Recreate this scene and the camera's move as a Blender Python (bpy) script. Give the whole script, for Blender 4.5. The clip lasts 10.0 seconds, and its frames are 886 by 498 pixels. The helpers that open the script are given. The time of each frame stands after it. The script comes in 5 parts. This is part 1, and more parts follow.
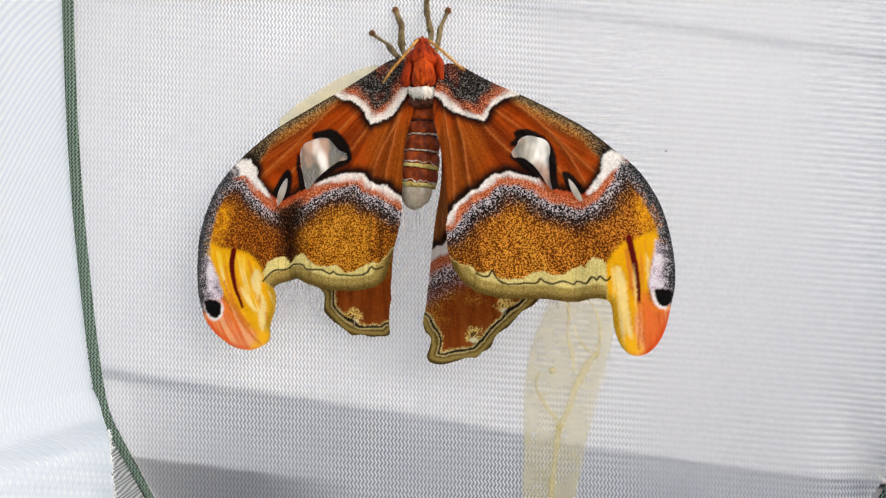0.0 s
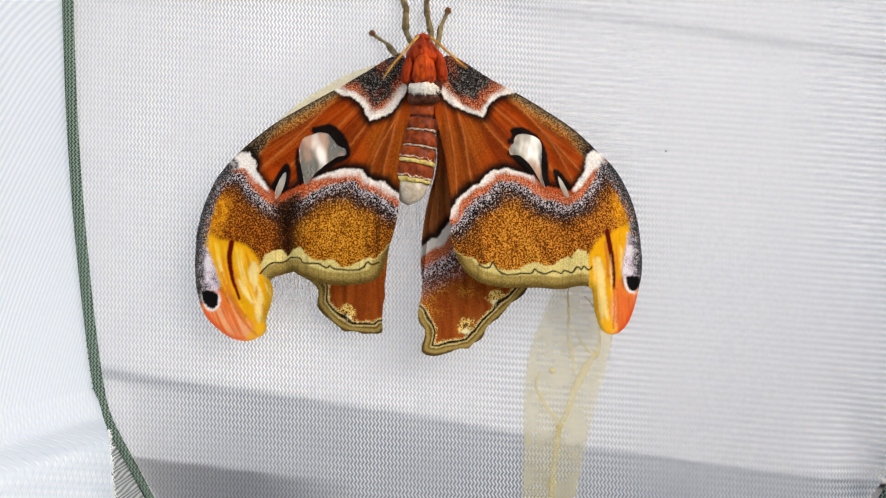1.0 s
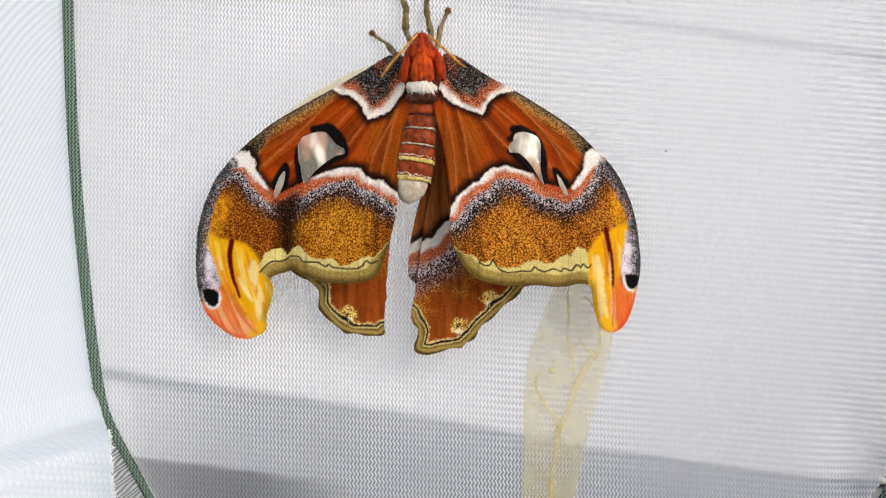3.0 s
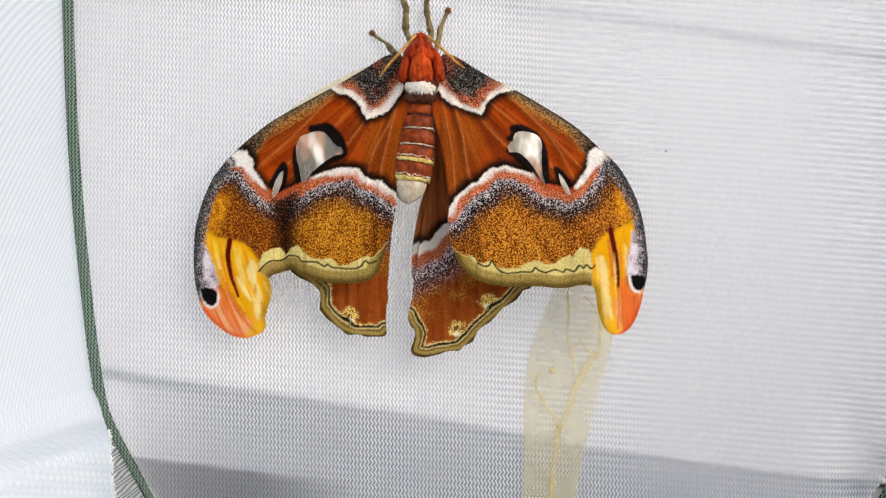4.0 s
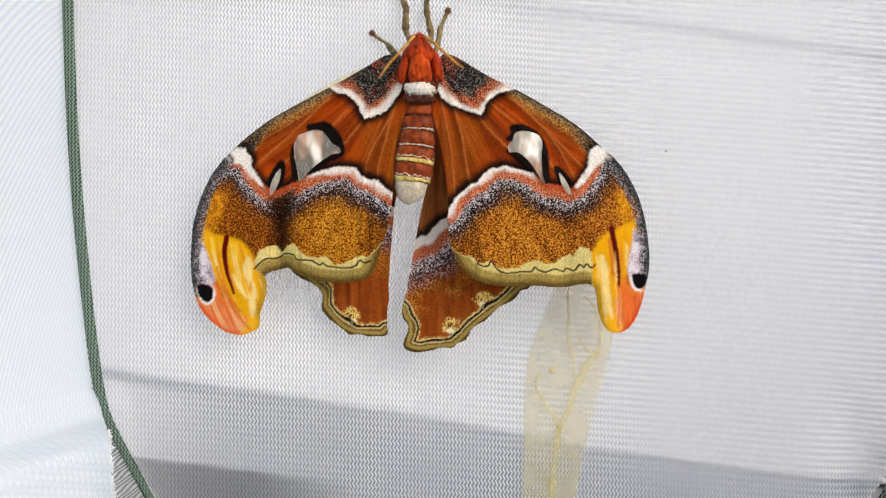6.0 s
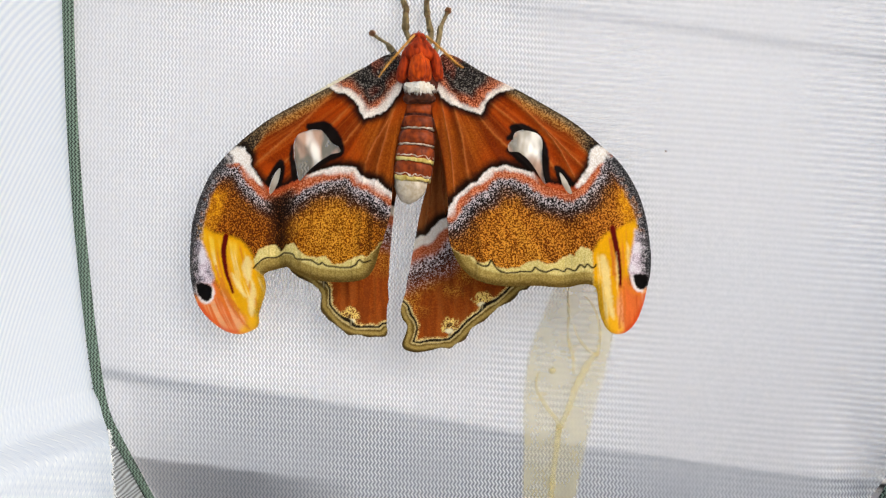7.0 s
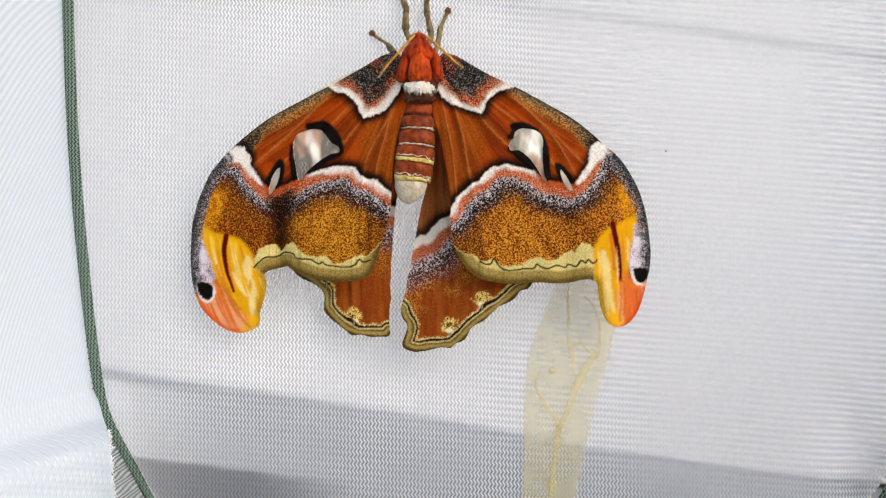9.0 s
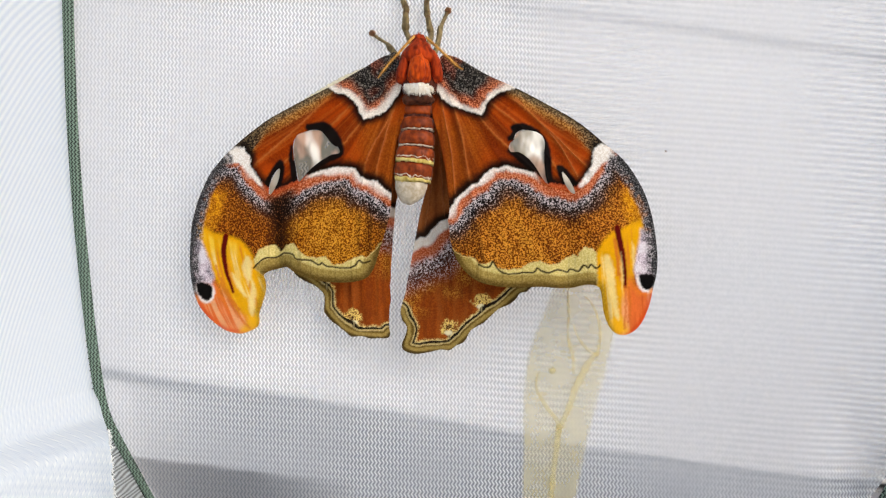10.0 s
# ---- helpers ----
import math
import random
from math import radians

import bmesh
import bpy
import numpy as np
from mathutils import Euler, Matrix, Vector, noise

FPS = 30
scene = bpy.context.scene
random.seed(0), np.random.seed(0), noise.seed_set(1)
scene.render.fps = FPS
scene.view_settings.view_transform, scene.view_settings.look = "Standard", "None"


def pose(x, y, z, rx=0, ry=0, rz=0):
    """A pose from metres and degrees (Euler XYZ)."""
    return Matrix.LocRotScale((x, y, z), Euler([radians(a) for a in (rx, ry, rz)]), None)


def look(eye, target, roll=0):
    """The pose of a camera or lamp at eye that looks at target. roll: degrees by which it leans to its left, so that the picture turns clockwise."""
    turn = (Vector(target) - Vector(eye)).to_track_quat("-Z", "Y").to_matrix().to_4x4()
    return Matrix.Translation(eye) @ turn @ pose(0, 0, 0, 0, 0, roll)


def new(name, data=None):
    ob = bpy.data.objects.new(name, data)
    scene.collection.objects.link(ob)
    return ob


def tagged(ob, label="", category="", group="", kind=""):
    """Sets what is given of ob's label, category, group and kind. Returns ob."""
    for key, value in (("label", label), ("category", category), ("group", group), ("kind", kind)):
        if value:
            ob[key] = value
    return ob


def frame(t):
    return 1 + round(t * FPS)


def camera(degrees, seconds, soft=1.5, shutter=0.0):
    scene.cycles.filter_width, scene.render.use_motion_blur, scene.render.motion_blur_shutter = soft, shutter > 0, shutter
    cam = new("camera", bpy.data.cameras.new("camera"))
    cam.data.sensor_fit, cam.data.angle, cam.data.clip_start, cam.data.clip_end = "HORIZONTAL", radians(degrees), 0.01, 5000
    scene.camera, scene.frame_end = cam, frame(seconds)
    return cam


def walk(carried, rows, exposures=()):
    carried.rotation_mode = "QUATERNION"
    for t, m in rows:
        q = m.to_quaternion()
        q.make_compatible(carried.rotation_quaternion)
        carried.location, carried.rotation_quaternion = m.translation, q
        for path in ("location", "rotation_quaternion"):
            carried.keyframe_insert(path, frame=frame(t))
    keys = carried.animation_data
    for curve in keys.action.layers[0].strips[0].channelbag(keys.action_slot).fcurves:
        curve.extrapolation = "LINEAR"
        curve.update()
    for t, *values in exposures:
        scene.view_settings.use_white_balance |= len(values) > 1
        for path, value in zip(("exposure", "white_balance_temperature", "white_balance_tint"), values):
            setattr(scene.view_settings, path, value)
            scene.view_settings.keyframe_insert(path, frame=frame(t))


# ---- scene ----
cam = camera(60, 10.0, soft=1.25)
CAMERA_POSE = look((0.0, -0.2716, 0.125), (0.0, 0.0, 0.125))
walk(cam, [(0.0, CAMERA_POSE), (10.0, CAMERA_POSE)], exposures=[(0.0, -0.05, 6820, 10), (10.0, -0.05, 6820, 10)])

# ---- light: soft daylight from behind the viewer, diffused by the white netting ----
world = bpy.data.worlds.new("sky")
scene.world = world
world.use_nodes = True
wn = world.node_tree
sky = wn.nodes.new("ShaderNodeTexSky")
sky.sky_type, sky.sun_disc = "NISHITA", False
sky.sun_elevation, sky.sun_rotation = radians(26), radians(133)
wn.links.new(sky.outputs[0], wn.nodes["Background"].inputs[0])
wn.nodes["Background"].inputs[1].default_value = 0.18
sun_data = bpy.data.lights.new("sun", "SUN")
sun_data.energy, sun_data.angle, sun_data.color = 2.45, radians(36), (1.0, 0.96, 0.9)
sun = new("sun", sun_data)
sun.matrix_world = look((1.3, -1.2, 0.95), (0, 0, 0.1))
# Added fill lamp that brightens the right side; no window is known there.
fill_data = bpy.data.lights.new("side_fill", "AREA")
fill_data.shape, fill_data.size, fill_data.size_y = "RECTANGLE", 1.5, 1.3
fill_data.energy, fill_data.color = 13.0, (1.0, 0.98, 0.95)
fill_lamp = new("side_fill", fill_data)
fill_lamp.matrix_world = look((0.93, -1.0, 0.85), (0.0, 0.0, 0.15))


# ---- material tools ----
def lin(r, g, b):
    """Linear colour from 0-255 display values."""
    f = lambda c: c / 12.92 if c <= 0.04045 else ((c + 0.055) / 1.055) ** 2.4
    return np.array([f(r / 255), f(g / 255), f(b / 255)])


class Nodes:
    """Short-hand for node trees."""

    def __init__(self, name):
        self.mat = bpy.data.materials.new(name)
        self.mat.use_nodes = True
        self.t = self.mat.node_tree
        self.bsdf = self.t.nodes["Principled BSDF"]
        self.out = self.t.nodes["Material Output"]

    def link(self, a, b):
        self.t.links.new(a, b)

    def put(self, socket, v):
        if isinstance(v, bpy.types.NodeSocket):
            self.link(v, socket)
        elif isinstance(v, (tuple, list, np.ndarray)):
            v = [float(c) for c in v]
            socket.default_value = v + [1.0] if len(v) == 3 and socket.type == "RGBA" else v
        else:
            socket.default_value = v

    def node(self, kind, *inputs, operation="", data_type="", attribute_name="", interpolation_type=""):
        n = self.t.nodes.new(kind)
        if operation:
            n.operation = operation
        if data_type:
            n.data_type = data_type
        if attribute_name:
            n.attribute_name = attribute_name
        if interpolation_type:
            n.interpolation_type = interpolation_type
        for i, v in enumerate(inputs):
            if v is not None:
                self.put(n.inputs[i], v)
        return n

    def math(self, op, a, b=0.0, c=None):
        return self.node("ShaderNodeMath", a, b, c, operation=op).outputs[0]

    def coords(self):
        return self.node("ShaderNodeTexCoord").outputs["Object"]

    def noise(self, vec, scale, detail=2.0, rough=0.5):
        return self.node("ShaderNodeTexNoise", vec, None, scale, detail, rough).outputs[0]

    def remap(self, v, lo, hi, a=0.0, b=1.0):
        return self.node("ShaderNodeMapRange", v, lo, hi, a, b, interpolation_type="SMOOTHSTEP").outputs[0]

    def mix(self, f, a, b):
        n = self.node("ShaderNodeMix", data_type="RGBA")
        self.put(n.inputs[0], f), self.put(n.inputs[6], a), self.put(n.inputs[7], b)
        return n.outputs[2]

    def bump(self, height, strength, dist):
        n = self.node("ShaderNodeBump")
        n.inputs["Strength"].default_value, n.inputs["Distance"].default_value = strength, dist
        self.link(height, n.inputs["Height"])
        self.link(n.outputs[0], self.bsdf.inputs["Normal"])

    def set(self, **kw):
        names = dict(color="Base Color", rough="Roughness", spec="Specular IOR Level", alpha="Alpha", sheen="Sheen Weight", trans="Transmission Weight", coat="Coat Weight")
        for k, v in kw.items():
            self.put(self.bsdf.inputs[names[k]], v)
        return self


def knit_pattern(n, co, across, along, pitch, tooth, rowed, fan, contrast, wave=1.0, calm=None):
    """Zigzag wales, and a stretch where the rows stand out instead; from 0 (open mesh) to 1 (thread)."""
    sep = n.node("ShaderNodeSeparateXYZ", co)
    u, v = sep.outputs[across], sep.outputs[along]
    warp = n.noise(co, 14.0, 2.0)
    slant = n.math("ADD", n.math("MULTIPLY", v, fan[1]), fan[0])
    v2 = n.math("ADD", n.math("ADD", v, n.math("MULTIPLY", u, slant)), n.math("MULTIPLY", warp, 0.012 * wave))
    tri = n.math("PINGPONG", n.math("DIVIDE", v2, tooth), 0.5)
    phase = n.math("ADD", n.math("DIVIDE", n.math("ADD", u, n.math("MULTIPLY", warp, 0.006 * wave)), pitch), n.math("MULTIPLY", tri, 1.1))
    course = n.math("SINE", n.math("MULTIPLY", v2, 2 * math.pi / tooth))
    knit = n.math("ADD", n.math("MULTIPLY", n.math("SINE", n.math("MULTIPLY", phase, 2 * math.pi)), 0.95), n.math("MULTIPLY", course, 0.14))
    if rowed:
        rows = n.math("SINE", n.math("MULTIPLY", v2, 2 * math.pi / tooth))
        spread = n.math("ADD", u, n.math("MULTIPLY", n.math("SUBTRACT", n.noise(co, 13.0, 1.0), 0.5), 0.22))
        patch = n.math("MULTIPLY", n.remap(spread, rowed[0], rowed[1]), n.remap(n.math("ADD", v, n.math("MULTIPLY", u, 0.14)), 0.045, 0.075))
        knit = n.math("ADD", n.math("MULTIPLY", knit, n.math("SUBTRACT", 1.0, patch)), n.math("MULTIPLY", rows, n.math("MULTIPLY", patch, 0.5)))
        # a slack stretch of the cloth where the knit lies flat
        slack = n.math("MULTIPLY", n.remap(u, rowed[1] - 0.035, rowed[1] - 0.005, 0.0, 0.75), n.remap(u, rowed[1] + 0.06, rowed[1] + 0.03))
        knit = n.math("MULTIPLY", knit, n.math("SUBTRACT", 1.0, slack))
    knit = n.math("MULTIPLY", knit, n.remap(n.noise(co, 15.0, 2.0), 0.34, 0.62, 0.4 * contrast, contrast))
    if rowed:
        # drawn tight beside the binding
        knit = n.math("MULTIPLY", knit, n.remap(u, rowed[0] - 0.115, rowed[0] - 0.07, 0.35, 1.0))
    if calm:
        # further down the stripes dissolve into single meshes
        still = n.remap(v, calm[0], calm[1])
        dots = n.math("SINE", n.math("MULTIPLY", n.math("SUBTRACT", v, n.math("MULTIPLY", u, 0.6)), 2 * math.pi / 0.0021))
        knit = n.math("MULTIPLY", knit, n.math("ADD", still, n.math("MULTIPLY", n.math("SUBTRACT", 1.0, still), n.math("ADD", n.math("MULTIPLY", dots, 0.6), 0.3))))
    return n.math("ADD", n.math("MULTIPLY", knit, 0.5), 0.5)


def cloth_material(name, light, dark, across, along, pitch=0.0013, tooth=0.0023, opening=0.75, translucent=0.35, rowed=None, fan=(0.08, 0.0), contrast=1.0, wave=1.0, calm=None):
    """Knitted netting with open meshes between its threads. across, along: the axes of the cloth, 0 to 2;
    rowed: where across the cloth the wales give way to rows; fan: slant of the rows and its change along the cloth."""
    n = Nodes(name)
    co = n.coords()
    knit = knit_pattern(n, co, across, along, pitch, tooth, rowed, fan, contrast, wave, calm)
    fine = n.noise(co, 700.0, 2.0)
    col = n.mix(n.math("MULTIPLY", n.math("ADD", knit, n.math("MULTIPLY", fine, 0.3)), 0.8), dark, light)
    n.set(color=col, rough=0.75, spec=0.2)
    n.bump(knit, 0.12, 0.0003)
    tl = n.node("ShaderNodeBsdfTranslucent", col)
    soft = n.node("ShaderNodeMixShader", translucent)
    n.link(n.bsdf.outputs[0], soft.inputs[1]), n.link(tl.outputs[0], soft.inputs[2])
    hole = n.node("ShaderNodeBsdfTransparent")
    final = n.node("ShaderNodeMixShader", n.math("MULTIPLY", n.math("SUBTRACT", 1.0, knit), opening))
    n.link(soft.outputs[0], final.inputs[1]), n.link(hole.outputs[0], final.inputs[2])
    n.link(final.outputs[0], n.out.inputs[0])
    return n.mat


# The darker tone puts shade between the threads into the netting colour.
NET_BACK = cloth_material("white_netting", lin(252, 253, 255), lin(134, 143, 164), 0, 2, rowed=(-0.01, 0.09), opening=0.5, contrast=1.05, wave=0.12)
NET_SIDE = cloth_material("sheer_side_netting", lin(252, 255, 255), lin(206, 220, 240), 1, 2, pitch=0.0022, tooth=0.0025, opening=0.12, translucent=0.45, rowed=(-9.0, -8.0), fan=(-2.46, 8.4), contrast=1.0, wave=0.25, calm=(0.055, 0.1))
NET_FLOOR = cloth_material("grey_netting", lin(196, 202, 204), lin(10, 12, 13), 2, 0, pitch=0.0011, tooth=0.0017, opening=0.2, translucent=0.2, contrast=1.3, fan=(0.1, 0.0))
NET_PLAIN = cloth_material("plain_netting", lin(244, 244, 248), lin(208, 208, 214), 0, 1, opening=1.0, translucent=0.5, contrast=0.12)
PIPING = cloth_material("green_binding_tape", lin(122, 144, 130), lin(5, 12, 9), 0, 2, pitch=0.0011, tooth=0.0015, opening=0.0, translucent=0.0, contrast=1.5)


def shade_band_material(name, color, reach):
    """An added sheet of painted shade that fades out towards its edge ("fray")."""
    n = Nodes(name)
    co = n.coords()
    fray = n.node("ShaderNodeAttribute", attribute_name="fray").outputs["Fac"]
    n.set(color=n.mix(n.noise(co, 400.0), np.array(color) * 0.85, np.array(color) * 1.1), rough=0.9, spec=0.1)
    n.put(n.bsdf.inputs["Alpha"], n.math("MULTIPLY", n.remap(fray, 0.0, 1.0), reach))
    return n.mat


def wing_material():
    n = Nodes("scaled_wing")
    co = n.coords()
    a = n.node("ShaderNodeAttribute", attribute_name="tone").outputs["Color"]
    b = n.node("ShaderNodeAttribute", attribute_name="fleck").outputs["Color"]
    dens = n.node("ShaderNodeAttribute", attribute_name="speckle").outputs["Fac"]
    grain = n.noise(co, 2050.0, 1.5, 0.5)
    shift = n.math("MULTIPLY", n.math("SUBTRACT", dens, 0.5), 0.5)
    f = n.remap(n.math("ADD", grain, shift), 0.41, 0.63)
    col = n.mix(f, a, b)
    col = n.mix(n.remap(n.noise(co, 260.0, 3.0), 0.35, 0.75, 0.0, 0.22), col, n.mix(0.5, col, (0.02, 0.01, 0.005)))
    n.set(color=col, rough=0.7, spec=0.04)
    n.bump(n.noise(co, 320.0, 3.0), 0.3, 0.0003)
    return n.mat


def window_material(name, gloom=0.0):
    n = Nodes(name)
    co = n.coords()
    s = n.node("ShaderNodeMapping", co)
    s.inputs["Rotation"].default_value, s.inputs["Scale"].default_value = (0, radians(35), 0), (1.5, 1.0, 0.7)
    streak = n.noise(s.outputs[0], 120.0, 2.0)
    reflection = n.noise(s.outputs[0], 70.0, 1.0)
    # Streaks and dull patches put reflections on the membrane into its colour.
    col = n.mix(n.remap(streak, 0.42, 0.64), lin(160, 148, 126), lin(242, 235, 224))
    col = n.mix(n.remap(reflection, 0.44, 0.56, 0.0, 0.9), col, n.mix(n.remap(streak, 0.42, 0.58), lin(92, 84, 64), lin(184, 134, 102)))
    col = n.mix(gloom, col, lin(150, 138, 118))
    n.set(color=col, rough=0.22, spec=0.4, alpha=n.remap(streak, 0.3, 0.7, 0.78, 0.95))
    n.bump(streak, 0.3, 0.0006)
    return n.mat


def fur_material(name, dark, light, scale=500.0, rough=0.75, relief=0.5, comb=0.25):
    n = Nodes(name)
    co = n.coords()
    s = n.node("ShaderNodeMapping", co)
    s.inputs["Scale"].default_value = (1.0, 1.0, comb)
    strand = n.noise(s.outputs[0], scale * 2.2, 3.0)
    f = n.math("ADD", n.math("MULTIPLY", strand, 0.7), n.math("MULTIPLY", n.noise(co, scale * 0.4), 0.4))
    n.set(color=n.mix(n.remap(f, 0.35, 0.75), dark, light), rough=rough, spec=0.12, sheen=0.03)
    n.bump(strand, relief, 0.0004)
    return n.mat


WING = wing_material()
MEMBRANE = window_material("pearly_membrane")
DULL_MEMBRANE = window_material("dull_membrane", 0.75)
FUR_ORANGE = fur_material("orange_fur", lin(128, 34, 3), lin(222, 86, 16), 420.0, 0.7, 0.9)
FUR_RED = fur_material("red_brown_fur", lin(104, 26, 4), lin(196, 66, 14), 420.0, 0.7, 0.9)
FUR_WHITE = fur_material("white_fur", lin(226, 214, 194), lin(255, 252, 246))
FUR_DARK = fur_material("dark_brown_fur", lin(50, 20, 14), lin(112, 58, 42))
WAIST = fur_material("dark_waist", lin(30, 12, 6), lin(96, 52, 34), 300.0, 0.4, 0.5, 0.8)
ABDOMEN = fur_material("red_brown_abdomen", lin(88, 32, 9), lin(162, 68, 22), 260.0, 0.38, 0.4, 0.8)
RIM = fur_material("white_rim", lin(146, 116, 90), lin(230, 216, 196), 700.0)
CREAM = fur_material("cream_tip", lin(178, 160, 134), lin(214, 202, 184), 420.0, 0.45, 0.5, 0.8)
YOLK = fur_material("yellow_membrane", lin(170, 140, 60), lin(224, 206, 130), 420.0, 0.4)
LEG = fur_material("olive_brown_leg", lin(66, 54, 34), lin(150, 130, 90), 420.0)
CLAW = fur_material("brown_foot", lin(70, 40, 24), lin(132, 88, 54), 420.0)
THREAD = fur_material("dark_thread", lin(10, 16, 14), lin(40, 52, 46), 900.0)
FRINGE = fur_material("cream_thread", lin(220, 222, 220), lin(250, 250, 248), 900.0)
VEIN = fur_material("orange_vein", lin(140, 62, 20), lin(190, 104, 46), 420.0)
ANTENNA = fur_material("golden_antenna", lin(150, 96, 34), lin(222, 164, 84), 600.0)


def stain_material(name, color, alpha, rough=0.5):
    n = Nodes(name)
    co = n.coords()
    fray = n.node("ShaderNodeAttribute", attribute_name="fray").outputs["Fac"]
    body = n.remap(n.noise(co, 90.0, 3.0), 0.25, 0.75, 0.7, 1.15)
    knit = knit_pattern(n, co, 0, 2, 0.0013, 0.0023, (-0.01, 0.09), (0.08, 0.0), 0.92)
    n.set(color=n.mix(knit, np.array(color) * 0.82, np.array(color) * 1.04), rough=rough, spec=0.3)
    n.put(n.bsdf.inputs["Alpha"], n.math("MULTIPLY", n.math("MULTIPLY", n.remap(fray, 0.0, 1.0), alpha), body))
    return n.mat


FILM = stain_material("creamy_film", lin(232, 220, 178), 0.85)
STAIN = stain_material("dried_fluid", lin(226, 212, 160), 0.4)
DRIP = stain_material("dried_drip", lin(242, 224, 158), 0.34, 0.5)
plain = Nodes("table_top")
pc = plain.coords()
plain.set(color=plain.mix(plain.noise(pc, 6.0, 4.0), lin(176, 172, 166), lin(205, 202, 198)), rough=0.6)
TABLE = plain.mat
plain = Nodes("room_wall")
pc = plain.coords()
plain.set(color=plain.mix(plain.noise(pc, 3.0, 5.0), lin(232, 232, 234), lin(242, 242, 244)), rough=0.9)
PLASTER = plain.mat


# ---- shape tools ----
def link_mesh(name, verts, faces, material, parent=None, label="", smooth=True):
    me = bpy.data.meshes.new(name)
    me.from_pydata([tuple(map(float, v)) for v in verts], [], [tuple(map(int, f)) for f in faces])
    me.materials.append(material)
    if smooth:
        me.polygons.foreach_set("use_smooth", [True] * len(me.polygons))
    me.update()
    ob = new(name, me)
    ob.parent = parent
    return tagged(ob, label)


def attribute(ob, name, values):
    values = np.asarray(values, dtype=np.float32)
    if values.ndim == 1:
        ob.data.attributes.new(name, "FLOAT", "POINT").data.foreach_set("value", values)
    else:
        full = np.ones((len(values), 4), dtype=np.float32)
        full[:, :3] = values
        ob.data.attributes.new(name, "FLOAT_COLOR", "POINT").data.foreach_set("color", full.ravel())


def spline(pts, n=4, closed=True):
    """Catmull-Rom curve through the points."""
    p = np.array(pts, float)
    k = len(p)
    out = []
    for i in range(k if closed else k - 1):
        a, b, c, d = (p[(i + j) % k] if closed else p[min(max(i + j, 0), k - 1)] for j in (-1, 0, 1, 2))
        for s in np.arange(n) / n:
            out.append(0.5 * (2 * b + (c - a) * s + (2 * a - 5 * b + 4 * c - d) * s * s + (3 * b - a - 3 * c + d) * s ** 3))
    if not closed:
        out.append(p[-1])
    return np.array(out)


def line_distance(q, line, closed=False):
    """Distance of the points q to a line and the nearest points on it."""
    line = np.asarray(line, float)
    best, near = np.full(len(q), 1e9), np.zeros_like(q)
    for i in range(len(line) if closed else len(line) - 1):
        a, b = line[i], line[(i + 1) % len(line)]
        ab = b - a
        s = np.clip(((q - a) @ ab) / max(ab @ ab, 1e-12), 0, 1)
        p = a + s[:, None] * ab
        d = np.hypot(*(q - p).T)
        m = d < best
        best[m], near[m] = d[m], p[m]
    return best, near


def inside(q, poly):
    poly = np.asarray(poly, float)
    hit = np.zeros(len(q), bool)
    x, y = q.T
    for i in range(len(poly)):
        (x1, y1), (x2, y2) = poly[i], poly[i - 1]
        if y1 == y2:
            continue
        hit ^= ((y1 > y) != (y2 > y)) & (x < (x2 - x1) * (y - y1) / (y2 - y1) + x1)
    return hit


def depth_in(q, poly):
    """How deep the points lie inside a polygon; negative outside."""
    d, _ = line_distance(q, poly, True)
    return np.where(inside(q, poly), d, -d)


LATTICE = np.random.RandomState(7).rand(256, 256)


def value_noise(q, size, seed=0, octaves=2):
    """Smooth noise from 0 to 1 over the points q, with features of the given size."""
    total, weight = np.zeros(len(q)), 0
    for o in range(octaves):
        p = q / size * 2 ** o + 37.3 * (seed + o) + 100
        i = np.floor(p).astype(int)
        f = p - i
        f = f * f * (3 - 2 * f)
        at = lambda dx, dy: LATTICE[(i[:, 0] + dx) % 256, (i[:, 1] + dy) % 256]
        v = (at(0, 0) * (1 - f[:, 0]) + at(1, 0) * f[:, 0]) * (1 - f[:, 1]) + (at(0, 1) * (1 - f[:, 0]) + at(1, 1) * f[:, 0]) * f[:, 1]
        total += v * 0.5 ** o
        weight += 0.5 ** o
    return total / weight


def smooth(v, lo, hi):
    s = np.clip((v - lo) / (hi - lo), 0, 1)
    return s * s * (3 - 2 * s)


def sheet(outline, step, holes=()):
    """A fine grid inside a closed outline, its rim drawn to the outline; with holes left open. Points and quads."""
    lo, hi = outline.min(0) - step, outline.max(0) + step
    nx, ny = (int(math.ceil(v)) + 1 for v in (hi - lo) / step)
    gx, gy = np.meshgrid(lo[0] + np.arange(nx) * step, lo[1] + np.arange(ny) * step, indexing="ij")
    q = np.stack([gx.ravel(), gy.ravel()], 1)
    keep = inside(q, outline)
    for h in holes:
        keep &= ~inside(q, h)
    idx = np.arange(nx * ny).reshape(nx, ny)
    quads = np.stack([idx[:-1, :-1], idx[1:, :-1], idx[1:, 1:], idx[:-1, 1:]], -1).reshape(-1, 4)
    quads = quads[keep[quads].any(1)]
    used = np.unique(quads)
    renumber = np.full(nx * ny, -1)
    renumber[used] = np.arange(len(used))
    q, keep, quads = q[used], keep[used], renumber[quads]
    rim = ~keep
    p = q[rim]
    best, near = line_distance(p, outline, True)
    for h in holes:
        d, m = line_distance(p, h, True)
        best, near = np.where(d < best, d, best), np.where((d < best)[:, None], m, near)
    q[rim] = near
    return q, quads


